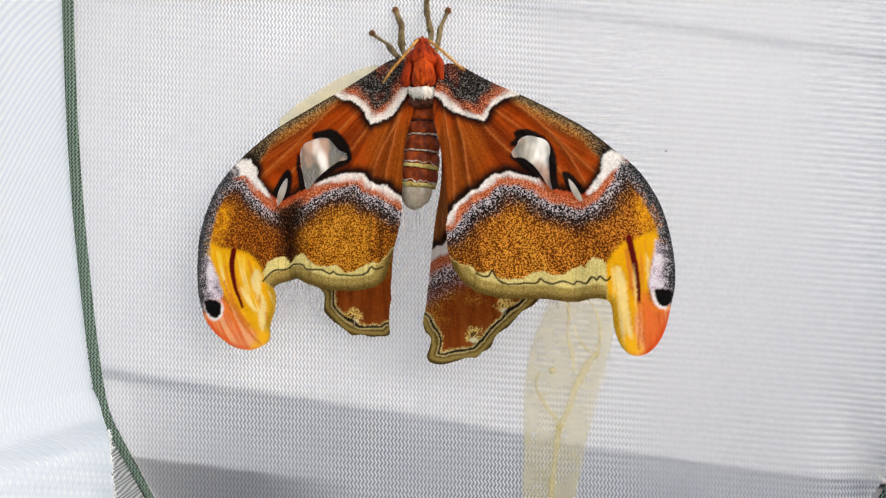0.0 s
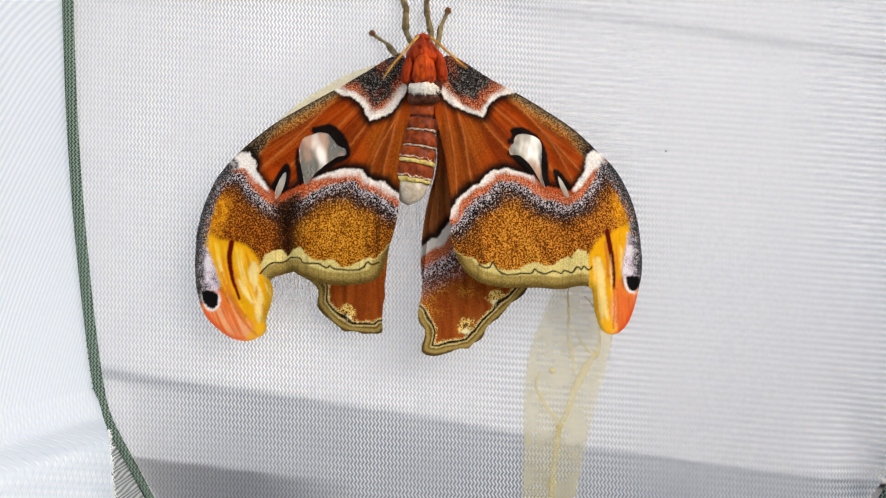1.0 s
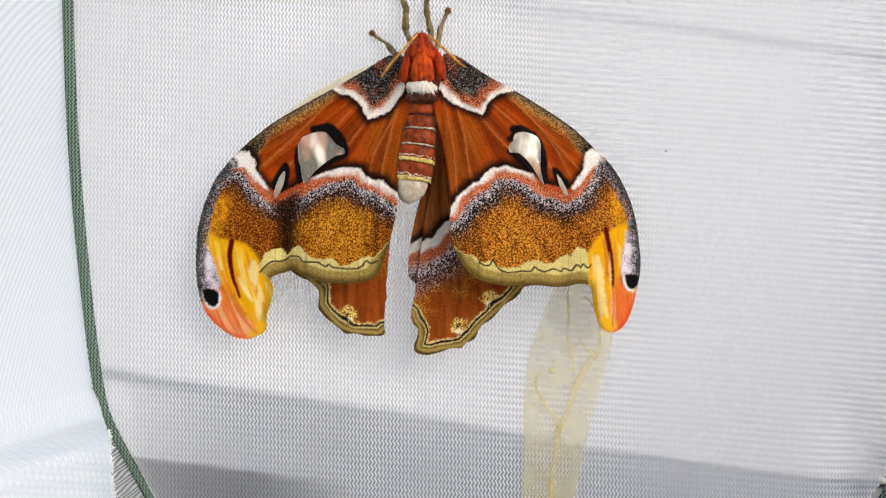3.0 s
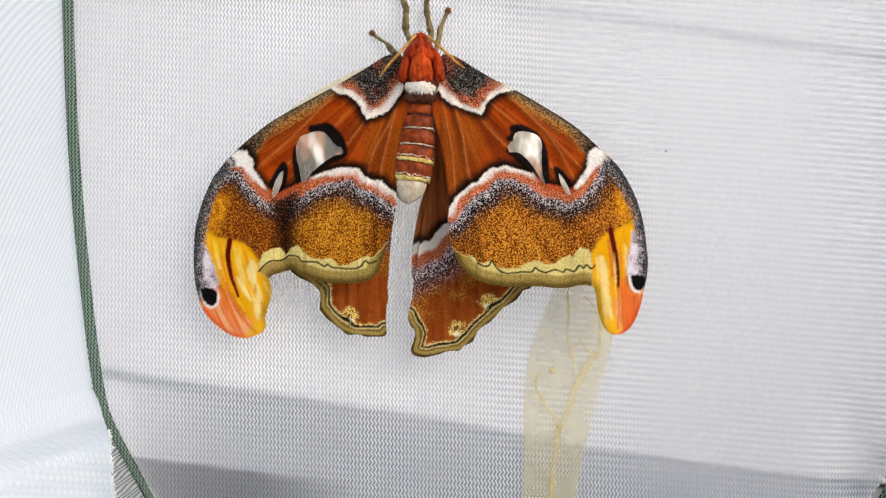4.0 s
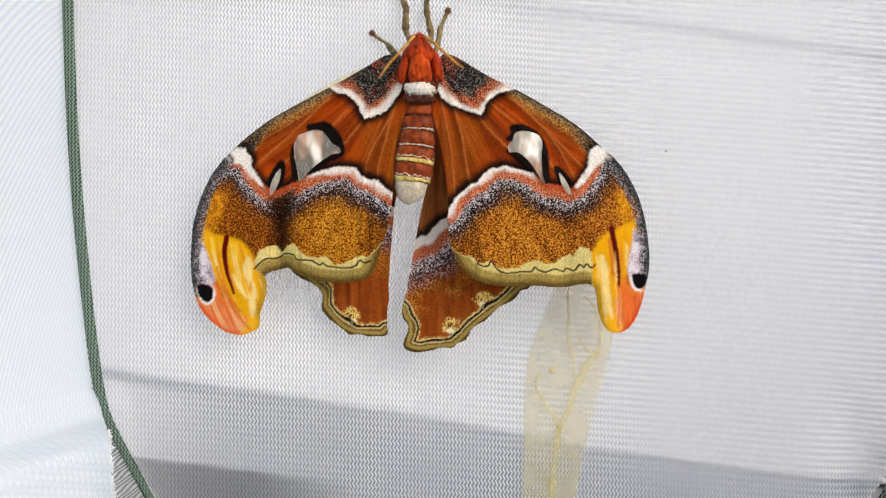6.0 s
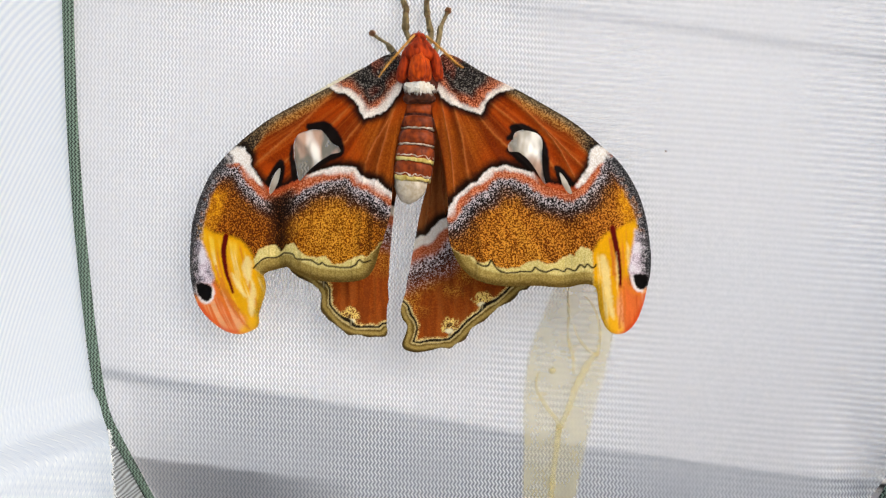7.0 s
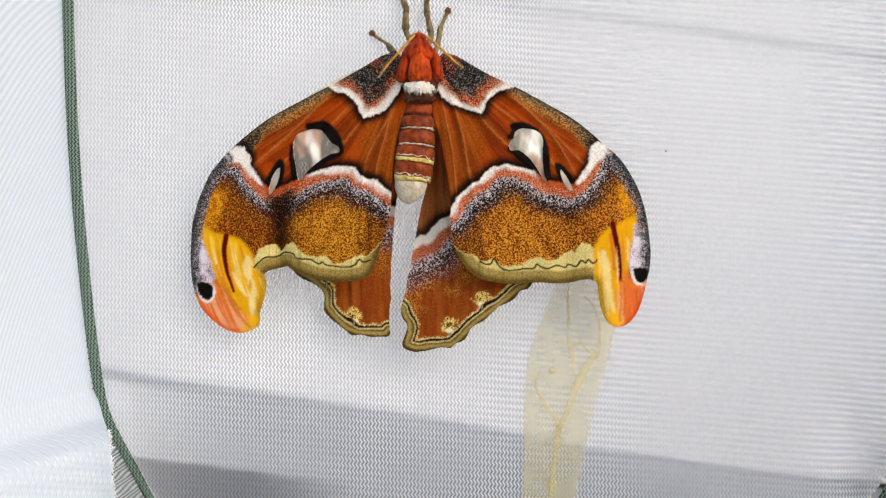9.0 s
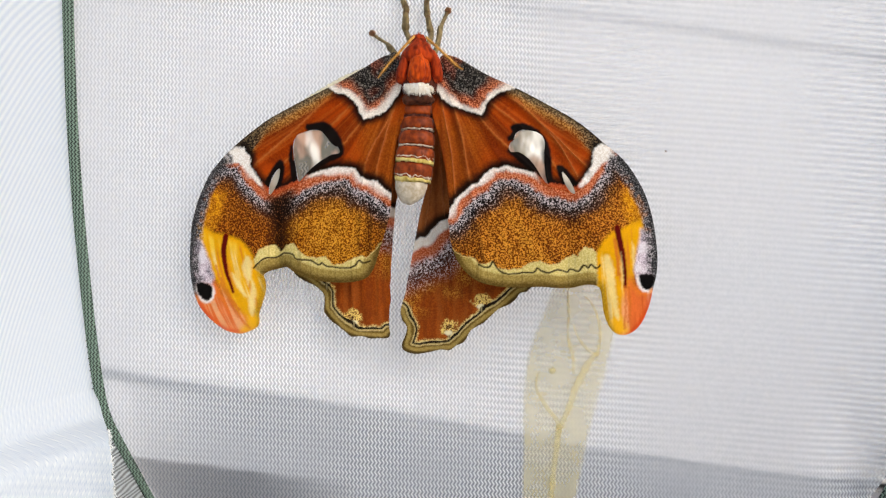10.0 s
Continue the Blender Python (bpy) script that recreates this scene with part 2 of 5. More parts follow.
def tube(path, radii, sides=10, flat=1.0):
    """A tube along a path of 3D points, closed at its ends."""
    path = [Vector(p) for p in path]
    verts, faces = [], []
    for i, p in enumerate(path):
        way = (path[min(i + 1, len(path) - 1)] - path[max(i - 1, 0)]).normalized()
        side = way.cross(Vector((0, 1, 0)))
        side = side.normalized() if side.length > 1e-4 else Vector((1, 0, 0))
        up = side.cross(way)
        for k in range(sides):
            a = 2 * math.pi * k / sides
            verts.append(p + (side * math.cos(a) + up * math.sin(a) * flat) * radii[i])
    for i in range(len(path) - 1):
        for k in range(sides):
            faces.append((i * sides + k, i * sides + (k + 1) % sides, (i + 1) * sides + (k + 1) % sides, (i + 1) * sides + k))
    faces.append(tuple(range(sides))[::-1])
    faces.append(tuple((len(path) - 1) * sides + k for k in range(sides)))
    return verts, faces


def blob(centre, size, lean=0.0, shape=None, seg=28, rings=20, rough=0.0, seed=1, round_off=1.0):
    """An egg-like body: size in three axes, leaned in the wall's plane, shaped by shape(w) over its height from -1 to 1."""
    verts, faces = [], []
    turn = Matrix.Rotation(radians(lean), 3, "Y")
    for i in range(rings + 1):
        w = -math.cos(math.pi * i / rings)
        r = math.sqrt(max(0.0, 1 - w * w)) ** round_off * (shape(w) if shape else 1)
        for k in range(seg):
            a = 2 * math.pi * k / seg
            v = Vector((math.cos(a) * r, math.sin(a) * r, w))
            v *= 1 + rough * (noise.noise(v * 4 + Vector((seed, 0, 0))))
            verts.append(Vector(centre) + turn @ Vector((v.x * size[0], v.y * size[1], v.z * size[2])))
    for i in range(rings):
        for k in range(seg):
            faces.append((i * seg + k, i * seg + (k + 1) % seg, (i + 1) * seg + (k + 1) % seg, (i + 1) * seg + k))
    return verts, faces


def tufts(verts, faces, count, length, width, way, rng, spread=0.35):
    """Fine hair rooted on the viewer's side of a body: three-sided tapered strands that lie along way."""
    hv, hf = [], []
    front = [f for f in faces if sum((verts[i] for i in f), Vector()).y / len(f) < sum((v.y for v in verts)) / len(verts) + 0.001]
    centre = sum(verts, Vector()) / len(verts)
    for _ in range(count):
        f = rng.choice(front)
        s, t = rng.random(), rng.random()
        p = verts[f[0]].lerp(verts[f[1]], s).lerp(verts[f[3]].lerp(verts[f[2]], s), t)
        out = (p - centre).normalized()
        d = (Vector(way) + out * 0.45 + Vector([rng.uniform(-1, 1) * spread for _ in range(3)])).normalized()
        l = length * rng.uniform(0.6, 1.2)
        side = d.cross(out)
        side = side.normalized() * width if side.length > 1e-5 else Vector((width, 0, 0))
        b = len(hv)
        p = p - out * width * 2.2
        hv += [p - side, p + side, p + out * width, p + d * l * 0.6 + out * width * 2 - side * 0.6, p + d * l * 0.6 + out * width * 2 + side * 0.6, p + d * l - out * length * 0.12]
        hf += [(b, b + 1, b + 4, b + 3), (b + 1, b + 2, b + 4), (b + 2, b, b + 3), (b + 2, b + 3, b + 4), (b + 3, b + 4, b + 5)]
    return hv, hf


# ---- table and room ----
def slab(name, lo, hi, material, label, kind="structure"):
    bm = bmesh.new()
    bmesh.ops.create_cube(bm, size=1)
    for v in bm.verts:
        v.co = [lo[i] + (v.co[i] + 0.5) * (hi[i] - lo[i]) for i in range(3)]
    bmesh.ops.bevel(bm, geom=bm.edges[:], offset=0.003, segments=2, affect="EDGES")
    me = bpy.data.meshes.new(name)
    bm.to_mesh(me), bm.free()
    me.materials.append(material)
    return tagged(new(name, me), label, "room", kind=kind)


def wall_with_opening(name, x, y, z, thick, label):
    """A wall across x with one rectangular opening; y, z: outer low, opening low, opening high, outer high."""
    bm = bmesh.new()
    for a, b in (((y[0], y[1]), (z[0], z[3])), ((y[2], y[3]), (z[0], z[3])), ((y[1], y[2]), (z[0], z[1])), ((y[1], y[2]), (z[2], z[3]))):
        made = bmesh.ops.create_cube(bm, size=1)["verts"]
        for v in made:
            v.co = (x + (v.co.x + 0.5) * thick, a[0] + (v.co.y + 0.5) * (a[1] - a[0]), b[0] + (v.co.z + 0.5) * (b[1] - b[0]))
    me = bpy.data.meshes.new(name)
    bm.to_mesh(me), bm.free()
    me.materials.append(PLASTER)
    return tagged(new(name, me), label, "room", kind="structure")


# Unseen wall added around the fill lamp, open for it and the sun.
wall_with_opening("wall_east", 0.95, (-3.0, -2.2, 0.6, 0.9), (0.0, 0.15, 1.8, 3.0), 0.1, "unseen off-white wall with an opening for the added lamp")
slab("table_top", (-6, -6, -0.06), (6, 0.03, 0.0), TABLE, "pale grey surface under the netting cage")
slab("floor", (-6, 0.03, -0.96), (6, 1.0, -0.9), TABLE, "pale grey floor behind the table")
slab("wall_north", (-6, 0.9, -0.9), (6, 1.0, 3.0), PLASTER, "plain off-white wall behind the cage")


# ---- the netting cage ----
def panel_depth(x, z):
    """Sag and folds of the back panel."""
    return (0.0016 * math.sin(x * 21 + 0.5) * math.sin(z * 17) + 0.006 * math.exp(-(((x - 0.146 + (z - 0.06) * 0.45) / 0.012) ** 2)) * max(0.0, min(1.0, (0.085 - z) / 0.05))
            + 0.0012 * math.exp(-(((z - 0.205 + x * 0.13) / 0.004) ** 2)) * max(0.0, min(1.0, (x + 0.02) / 0.05)))


SEAM = spline([(-0.1328, 0.2372), (-0.1326, 0.2132), (-0.1320, 0.1932), (-0.1312, 0.1732), (-0.1300, 0.1532), (-0.1284, 0.1332), (-0.1262, 0.1112), (-0.1238, 0.0912), (-0.1214, 0.0752), (-0.1188, 0.0656), (-0.1144, 0.0568), (-0.1088, 0.0468), (-0.1028, 0.0362), (-0.0978, 0.0296)], 5, closed=False)
BOTTOM_SEAM = spline([(-0.0978, 0.0296), (-0.0888, 0.0232), (-0.0728, 0.0182), (-0.0168, 0.0152), (0.0632, 0.0132), (0.1132, 0.0142), (0.1392, 0.0216), (0.1512, 0.0316), (0.1580, 0.0416), (0.1624, 0.0532), (0.1644, 0.0732), (0.1656, 0.1132), (0.1664, 0.1732), (0.1668, 0.2532)], 4, closed=False)


def build_cage():
    cage = tagged(new("netting_cage"), "white netting insect cage with dark green binding, worn and creased", "insect cage")
    # back panel
    rim = np.array([*SEAM, *BOTTOM_SEAM[1:], (BOTTOM_SEAM[-1][0], 0.36), (SEAM[0][0], 0.36)])
    q, quads = sheet(rim, 0.004)
    verts = [(x, panel_depth(x, z), z) for x, z in q]
    back = link_mesh("back_panel", verts, quads[:, ::-1], NET_BACK, cage, "white knitted netting panel")
    # side panel, drawn towards the viewer; its frayed lower part hangs clear of the corner
    edge = [(x, -0.002, z) for x, z in SEAM if z > 0.073]
    edge = spline([(edge[0][0], -0.002, 0.36)] + edge + [(-0.1198, -0.0022, 0.0720), (-0.1175, -0.0040, 0.0665), (-0.1132, -0.0120, 0.0640), (-0.1096, -0.0190, 0.0610), (-0.1086, -0.0200, 0.0548), (-0.1082, -0.0200, 0.0483), (-0.1076, -0.0200, 0.0400), (-0.1073, -0.0200, 0.0288), (-0.1071, -0.0200, 0.0177)], 4, closed=False)
    verts, faces, m = [], [], 26
    for j, (x, y0, z) in enumerate(edge):
        loose = min(1.0, (-y0 - 0.002) / 0.018)
        for i in range(m):
            y = y0 - 0.30 * (i / (m - 1)) ** 1.3
            bulge = 0.004 * math.sin((y - y0) * 30) * math.sin(z * 25) + 0.25 * (y - y0)
            fringe = 0.0005 * math.sin(z * 2900) * math.sin(z * 1730) * loose if i == 0 else 0
            verts.append((x - 0.0012 * (1 - loose) + bulge + fringe, y, z))
    for j in range(len(edge) - 1):
        for i in range(m - 1):
            faces.append((j * m + i, j * m + i + 1, (j + 1) * m + i + 1, (j + 1) * m + i))
    link_mesh("side_panel", verts, faces, NET_SIDE, cage, "sheer white side netting lit from outside")
    # frayed ends along its loose edge
    rng, vs, fs = random.Random(4), [], []
    loose_edge = [Vector(p) for p in edge if p[1] < -0.010]
    for i in range(170):
        t = rng.random() * (len(loose_edge) - 1.001)
        p = loose_edge[int(t)].lerp(loose_edge[int(t) + 1], t % 1)
        reach = rng.uniform(0.0004, 0.0014)
        way = Vector((rng.uniform(-0.3, 1.0), rng.uniform(-0.5, 0.2), rng.uniform(-1.0, 0.6))).normalized()
        bend = Vector((rng.uniform(-1, 1), 0, rng.uniform(-1, 1))) * reach * 0.3
        tv, tf = tube([p - way * 0.0004, p + way * reach * 0.5 + bend, p + way * reach], [0.00013, 0.00011, 0.00007], 5)
        b = len(vs)
        vs += tv
        fs += [tuple(b + k for k in f) for f in tf]
    link_mesh("frayed_edge", vs, fs, FRINGE, cage, "cream frayed thread ends")
    # stitches over the seam above the loose corner
    for k in range(11):
        z = 0.0925 - 0.0021 * k
        x = float(np.interp(z, [p[1] for p in SEAM[::-1]], [p[0] for p in SEAM[::-1]])) - 0.0021
        vs, fs = tube([(x - 0.0007, -0.0022, z - 0.0004), (x, -0.0030, z), (x + 0.0008, -0.0022, z + 0.0003)], [0.00016, 0.0003, 0.00016], 6)
        link_mesh("stitch", vs, fs, THREAD, cage)
    # floor panel rises into the rounded lower corner
    low = [p for p in SEAM if p[1] < 0.0635] + [p for p in BOTTOM_SEAM[1:] if p[1] < 0.06]
    verts, faces, m = [], [], 40
    for x, z in low:
        for i in range(m):
            y = -0.0015 - 0.3 * (i / (m - 1)) ** 2
            drop = min(1.0, max(0.0, (-y - 0.018) / 0.01))
            verts.append((x - 0.0005 + max(0.0, -0.107 - x) * drop, y, z - 0.001 - (z - 0.006) * drop * 0.9))
    for j in range(len(low) - 1):
        for i in range(m - 1):
            faces.append((j * m + i, j * m + i + 1, (j + 1) * m + i + 1, (j + 1) * m + i))
    link_mesh("floor_panel", verts, faces, NET_FLOOR, cage, "grey floor netting")
    # remaining panels
    def flat(name, a, b, c, d):
        n = 9
        vs = [Vector(a).lerp(Vector(b), i / n).lerp(Vector(d).lerp(Vector(c), i / n), j / n) + Vector((0.002 * math.sin(i * 1.7), 0.002 * math.sin(j * 1.3), 0.002 * math.sin(i + j))) for j in range(n + 1) for i in range(n + 1)]
        fs = [(j * (n + 1) + i, j * (n + 1) + i + 1, (j + 1) * (n + 1) + i + 1, (j + 1) * (n + 1) + i) for j in range(n) for i in range(n)]
        link_mesh(name, vs, fs, NET_PLAIN, cage)
    flat("side_panel", (0.17, 0, 0.006), (0.17, -0.32, 0.006), (0.17, -0.32, 0.36), (0.17, 0, 0.36))
    flat("roof_panel", (-0.136, 0, 0.36), (0.17, 0, 0.36), (0.17, -0.32, 0.36), (-0.136, -0.32, 0.36))
    # binding tape round the seam
    def binding(line, radii):
        vs, fs = tube([(x, -0.0012, z) for x, z in line], radii, 12, 0.45)
        link_mesh("binding_tape", vs, fs, PIPING, cage, "dark green zigzag-woven binding tape")
    line = np.array([(SEAM[0][0], 0.36), (SEAM[0][0], 0.29), *SEAM])
    radii = [0.0024 if z > 0.075 else 0.0015 + 0.0009 * max(0, (z - 0.03) / 0.045) for x, z in line]
    binding(line, radii)
    binding(BOTTOM_SEAM, [0.0018] * len(BOTTOM_SEAM))
    # dark seam thread along the inner edge of the binding
    vs, fs = tube([(x - r * 0.98, -0.0019, z + (0.0006 if z < 0.07 else 0.0)) for (x, z), r in zip(line, radii)], [0.00038] * len(line), 6)
    link_mesh("seam_thread", vs, fs, THREAD, cage, "dark seam thread")
    return cage, back


cage, back_panel = build_cage()


def shade_band(name, outline, fade, color, reach, label, fade_x=None, y=0.006):
    """An added sheet of painted shade at the back panel, its density falling off over fade metres from the rim."""
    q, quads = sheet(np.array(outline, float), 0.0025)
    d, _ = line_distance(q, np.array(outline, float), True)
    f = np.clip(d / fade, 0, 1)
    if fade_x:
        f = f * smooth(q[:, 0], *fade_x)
    ob = link_mesh(name, [(x, panel_depth(x, z) + y, z) for x, z in q], quads[:, ::-1], shade_band_material(name, color, reach), cage, label)
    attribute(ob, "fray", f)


# Soft dark bands on the panel, put in as added shade-coloured sheets.
shade_band("shade_strip", [(-0.1251, 0.0839), (-0.0989, 0.0794), (-0.0581, 0.0737), (-0.0008, 0.0643), (0.0278, 0.0590), (0.0523, 0.0543), (0.1055, 0.0471), (0.1603, 0.0406), (0.1729, 0.0389), (0.1729, 0.0332), (0.1603, 0.0353), (0.1055, 0.0418), (0.0523, 0.0492), (0.0278, 0.0537), (-0.0008, 0.0590), (-0.0581, 0.0676), (-0.0989, 0.0733), (-0.1251, 0.0778)], 0.002, lin(28, 30, 36), 1.0, "soft grey shade band put behind the netting")
# Reaches left so the dimmer light in the lower corner is coloured in too.
shade_band("shade_layer", [(-0.1190, 0.0800), (-0.1000, 0.0773), (-0.0587, 0.0711), (-0.0008, 0.0616), (0.0281, 0.0562), (0.0529, 0.0519), (0.1066, 0.0446), (0.1620, 0.0380), (0.1748, 0.0364), (0.1748, 0.0126), (-0.0950, 0.0126), (-0.1120, 0.0480)], 0.0045, lin(106, 108, 118), 0.82, "grey sheet putting the shaded base into the netting's colour", (-0.150, -0.055), 0.009)
shade_band("shade_corner", [(-0.1118, 0.0532), (-0.0908, 0.0510), (-0.0668, 0.0478), (-0.0368, 0.0442), (-0.0048, 0.0400), (0.0232, 0.0358), (0.0432, 0.0326), (0.0632, 0.0296), (0.0632, 0.0162), (-0.0728, 0.0202), (-0.0908, 0.0262), (-0.0998, 0.0342)], 0.0016, lin(64, 66, 72), 0.4, "grey shade sheet laid over the lower corner", (-0.01, -0.085), -0.0008)
shade_band("shade_upper", [(-0.0172, 0.2201), (0.0135, 0.2164), (0.0442, 0.2131), (0.0850, 0.2082), (0.1259, 0.2025), (0.1729, 0.1955), (0.1729, 0.1890), (0.1259, 0.1963), (0.0850, 0.2021), (0.0442, 0.2074), (0.0135, 0.2107), (-0.0172, 0.2143)], 0.003, lin(110, 110, 120), 0.5, "faint shade band put behind the upper netting", (0.0, 0.03), 0.006)


# ---- dried fluid on the back panel ----
def build_stain(name, outline, label, y=-0.0012, fade=0.0012, material=STAIN):
    line = spline(outline, 4)
    q, quads = sheet(line, 0.0012)
    d, _ = line_distance(q, line, True)
    ob = link_mesh(name, [(x, panel_depth(x, z) + y, z) for x, z in q], quads[:, ::-1], material)
    attribute(ob, "fray", np.clip(d / fade, 0, 1))
    return tagged(ob, label, "stain")


def drip(parent, path, radii):
    line = spline(path, 5, closed=False)
    rad = np.interp(np.linspace(0, 1, len(line)), np.linspace(0, 1, len(radii)), radii)
    rad = 0.62 * rad * (1 + 0.25 * np.array([noise.noise((x * 600, z * 600, 3)) for x, z in line]))
    vs, fs = tube([(x, panel_depth(x, z) - 0.0014, z) for x, z in line], rad, 8, 0.2)
    ob = link_mesh("drip", vs, fs, DRIP, parent)
    attribute(ob, "fray", np.ones(len(vs)))


stain = build_stain("dried_stain", [(0.0402, 0.1152), (0.0362, 0.1052), (0.0322, 0.0952), (0.0296, 0.0872), (0.0284, 0.0772), (0.0278, 0.0652), (0.0280, 0.0532), (0.0276, 0.0432), (0.0280, 0.0332), (0.0292, 0.0232), (0.0432, 0.0232), (0.0468, 0.0332), (0.0488, 0.0432), (0.0508, 0.0532), (0.0536, 0.0652), (0.0564, 0.0752), (0.0592, 0.0852), (0.0608, 0.0932), (0.0616, 0.1012), (0.0608, 0.1092), (0.0552, 0.1172), (0.0472, 0.1182)], "pale yellow dried fluid stain run down the netting")
drip(stain, [(0.0340, 0.0814), (0.0330, 0.0784), (0.0332, 0.0751), (0.0350, 0.0719), (0.0366, 0.0691), (0.0386, 0.0665), (0.0402, 0.0645), (0.0410, 0.0619), (0.0406, 0.0585)], [0.0005, 0.0008, 0.0010, 0.0012, 0.0014, 0.0013])
drip(stain, [(0.0410, 0.0625), (0.0404, 0.0565), (0.0396, 0.0506), (0.0388, 0.0446), (0.0382, 0.0372)], [0.0016, 0.0017, 0.0015, 0.0016])
drip(stain, [(0.0553, 0.0884), (0.0529, 0.0864), (0.0509, 0.0834), (0.0490, 0.0798), (0.0470, 0.0758), (0.0456, 0.0719), (0.0440, 0.0675), (0.0422, 0.0635), (0.0410, 0.0611)], [0.0010, 0.0020, 0.0022, 0.0018, 0.0016, 0.0015])
drip(stain, [(0.0446, 0.1123), (0.0442, 0.1073), (0.0446, 0.1013), (0.0442, 0.0953), (0.0450, 0.0904), (0.0462, 0.0854), (0.0462, 0.0804)], [0.0005, 0.0008, 0.0007, 0.0010, 0.0007])
drip(stain, [(0.0462, 0.0983), (0.0478, 0.0938), (0.0498, 0.0910), (0.0521, 0.0886), (0.0541, 0.0878)], [0.0005, 0.0009, 0.0008])
drip(stain, [(0.0501, 0.1083), (0.0529, 0.1053), (0.0549, 0.1003), (0.0557, 0.0953), (0.0553, 0.0904), (0.0545, 0.0870)], [0.0004, 0.0007, 0.0008, 0.0009])
bead_v, bead_f = blob((0.0384, -0.0014, 0.0822), (0.0013, 0.0008, 0.0012), seg=16, rings=10)
bead = link_mesh("bead", bead_v, bead_f, DRIP, stain, "dried yellowish droplet")
attribute(bead, "fray", np.ones(len(bead_v)))
build_stain("dried_stain", [(-0.0232, 0.1902), (-0.0278, 0.1894), (-0.0328, 0.1876), (-0.0388, 0.1846), (-0.0448, 0.1810), (-0.0508, 0.1770), (-0.0558, 0.1730), (-0.0584, 0.1698), (-0.0548, 0.1660), (-0.0448, 0.1702), (-0.0328, 0.1782), (-0.0188, 0.1862)], "creamy yellow stain on the netting beside the moth's wing", -0.001, 0.0008, FILM)
speck_v, speck_f = blob((0.0786, -0.0008, 0.1595), (0.00036, 0.0002, 0.00040), seg=10, rings=6)
tagged(link_mesh("speck", speck_v, speck_f, CLAW), "tiny dark speck stuck on the netting", "dirt speck")

# ---- the moth ----
MOTH = Vector((-0.0074, -0.0010, 0.1902))
moth = tagged(new("moth"), "large rust-brown atlas moth with patterned wings clinging to the netting", "moth")
moth.location = MOTH
MM = 0.001


def forewing_relief(u, v):
    """Camber of a forewing, in metres towards the wall; u, v in millimetres from its root."""
    a = np.abs(u)
    return (-0.002 + 0.000075 * a + 0.006 * (a / 70) ** 2
            + np.where(u < 0, 0.0026, 0.0012) * np.exp(-((a - 41) / 3.5) ** 2) * np.clip((-v - 30) / 20, 0, 1))


def hindwing_relief(u, v):
    return -0.0012 * np.exp(-((np.abs(u) - 14) / 12) ** 2)


class Paint:
    """Two colours for each point of a wing, between which its scales are flecked, and the share of the second."""

    def __init__(self, q):
        self.q = q
        self.tone, self.fleck, self.density = np.zeros((len(q), 3)), np.zeros((len(q), 3)), np.full(len(q), 0.5)

    def lay(self, mask, tone, fleck=None, density=0.5):
        mask = np.clip(mask, 0, 1)
        self.density = self.density * (1 - mask) + density * mask
        mask = mask[:, None]
        tone, fleck = lin(*tone), lin(*(fleck or tone))
        self.tone = self.tone * (1 - mask) + tone * mask
        self.fleck = self.fleck * (1 - mask) + fleck * mask


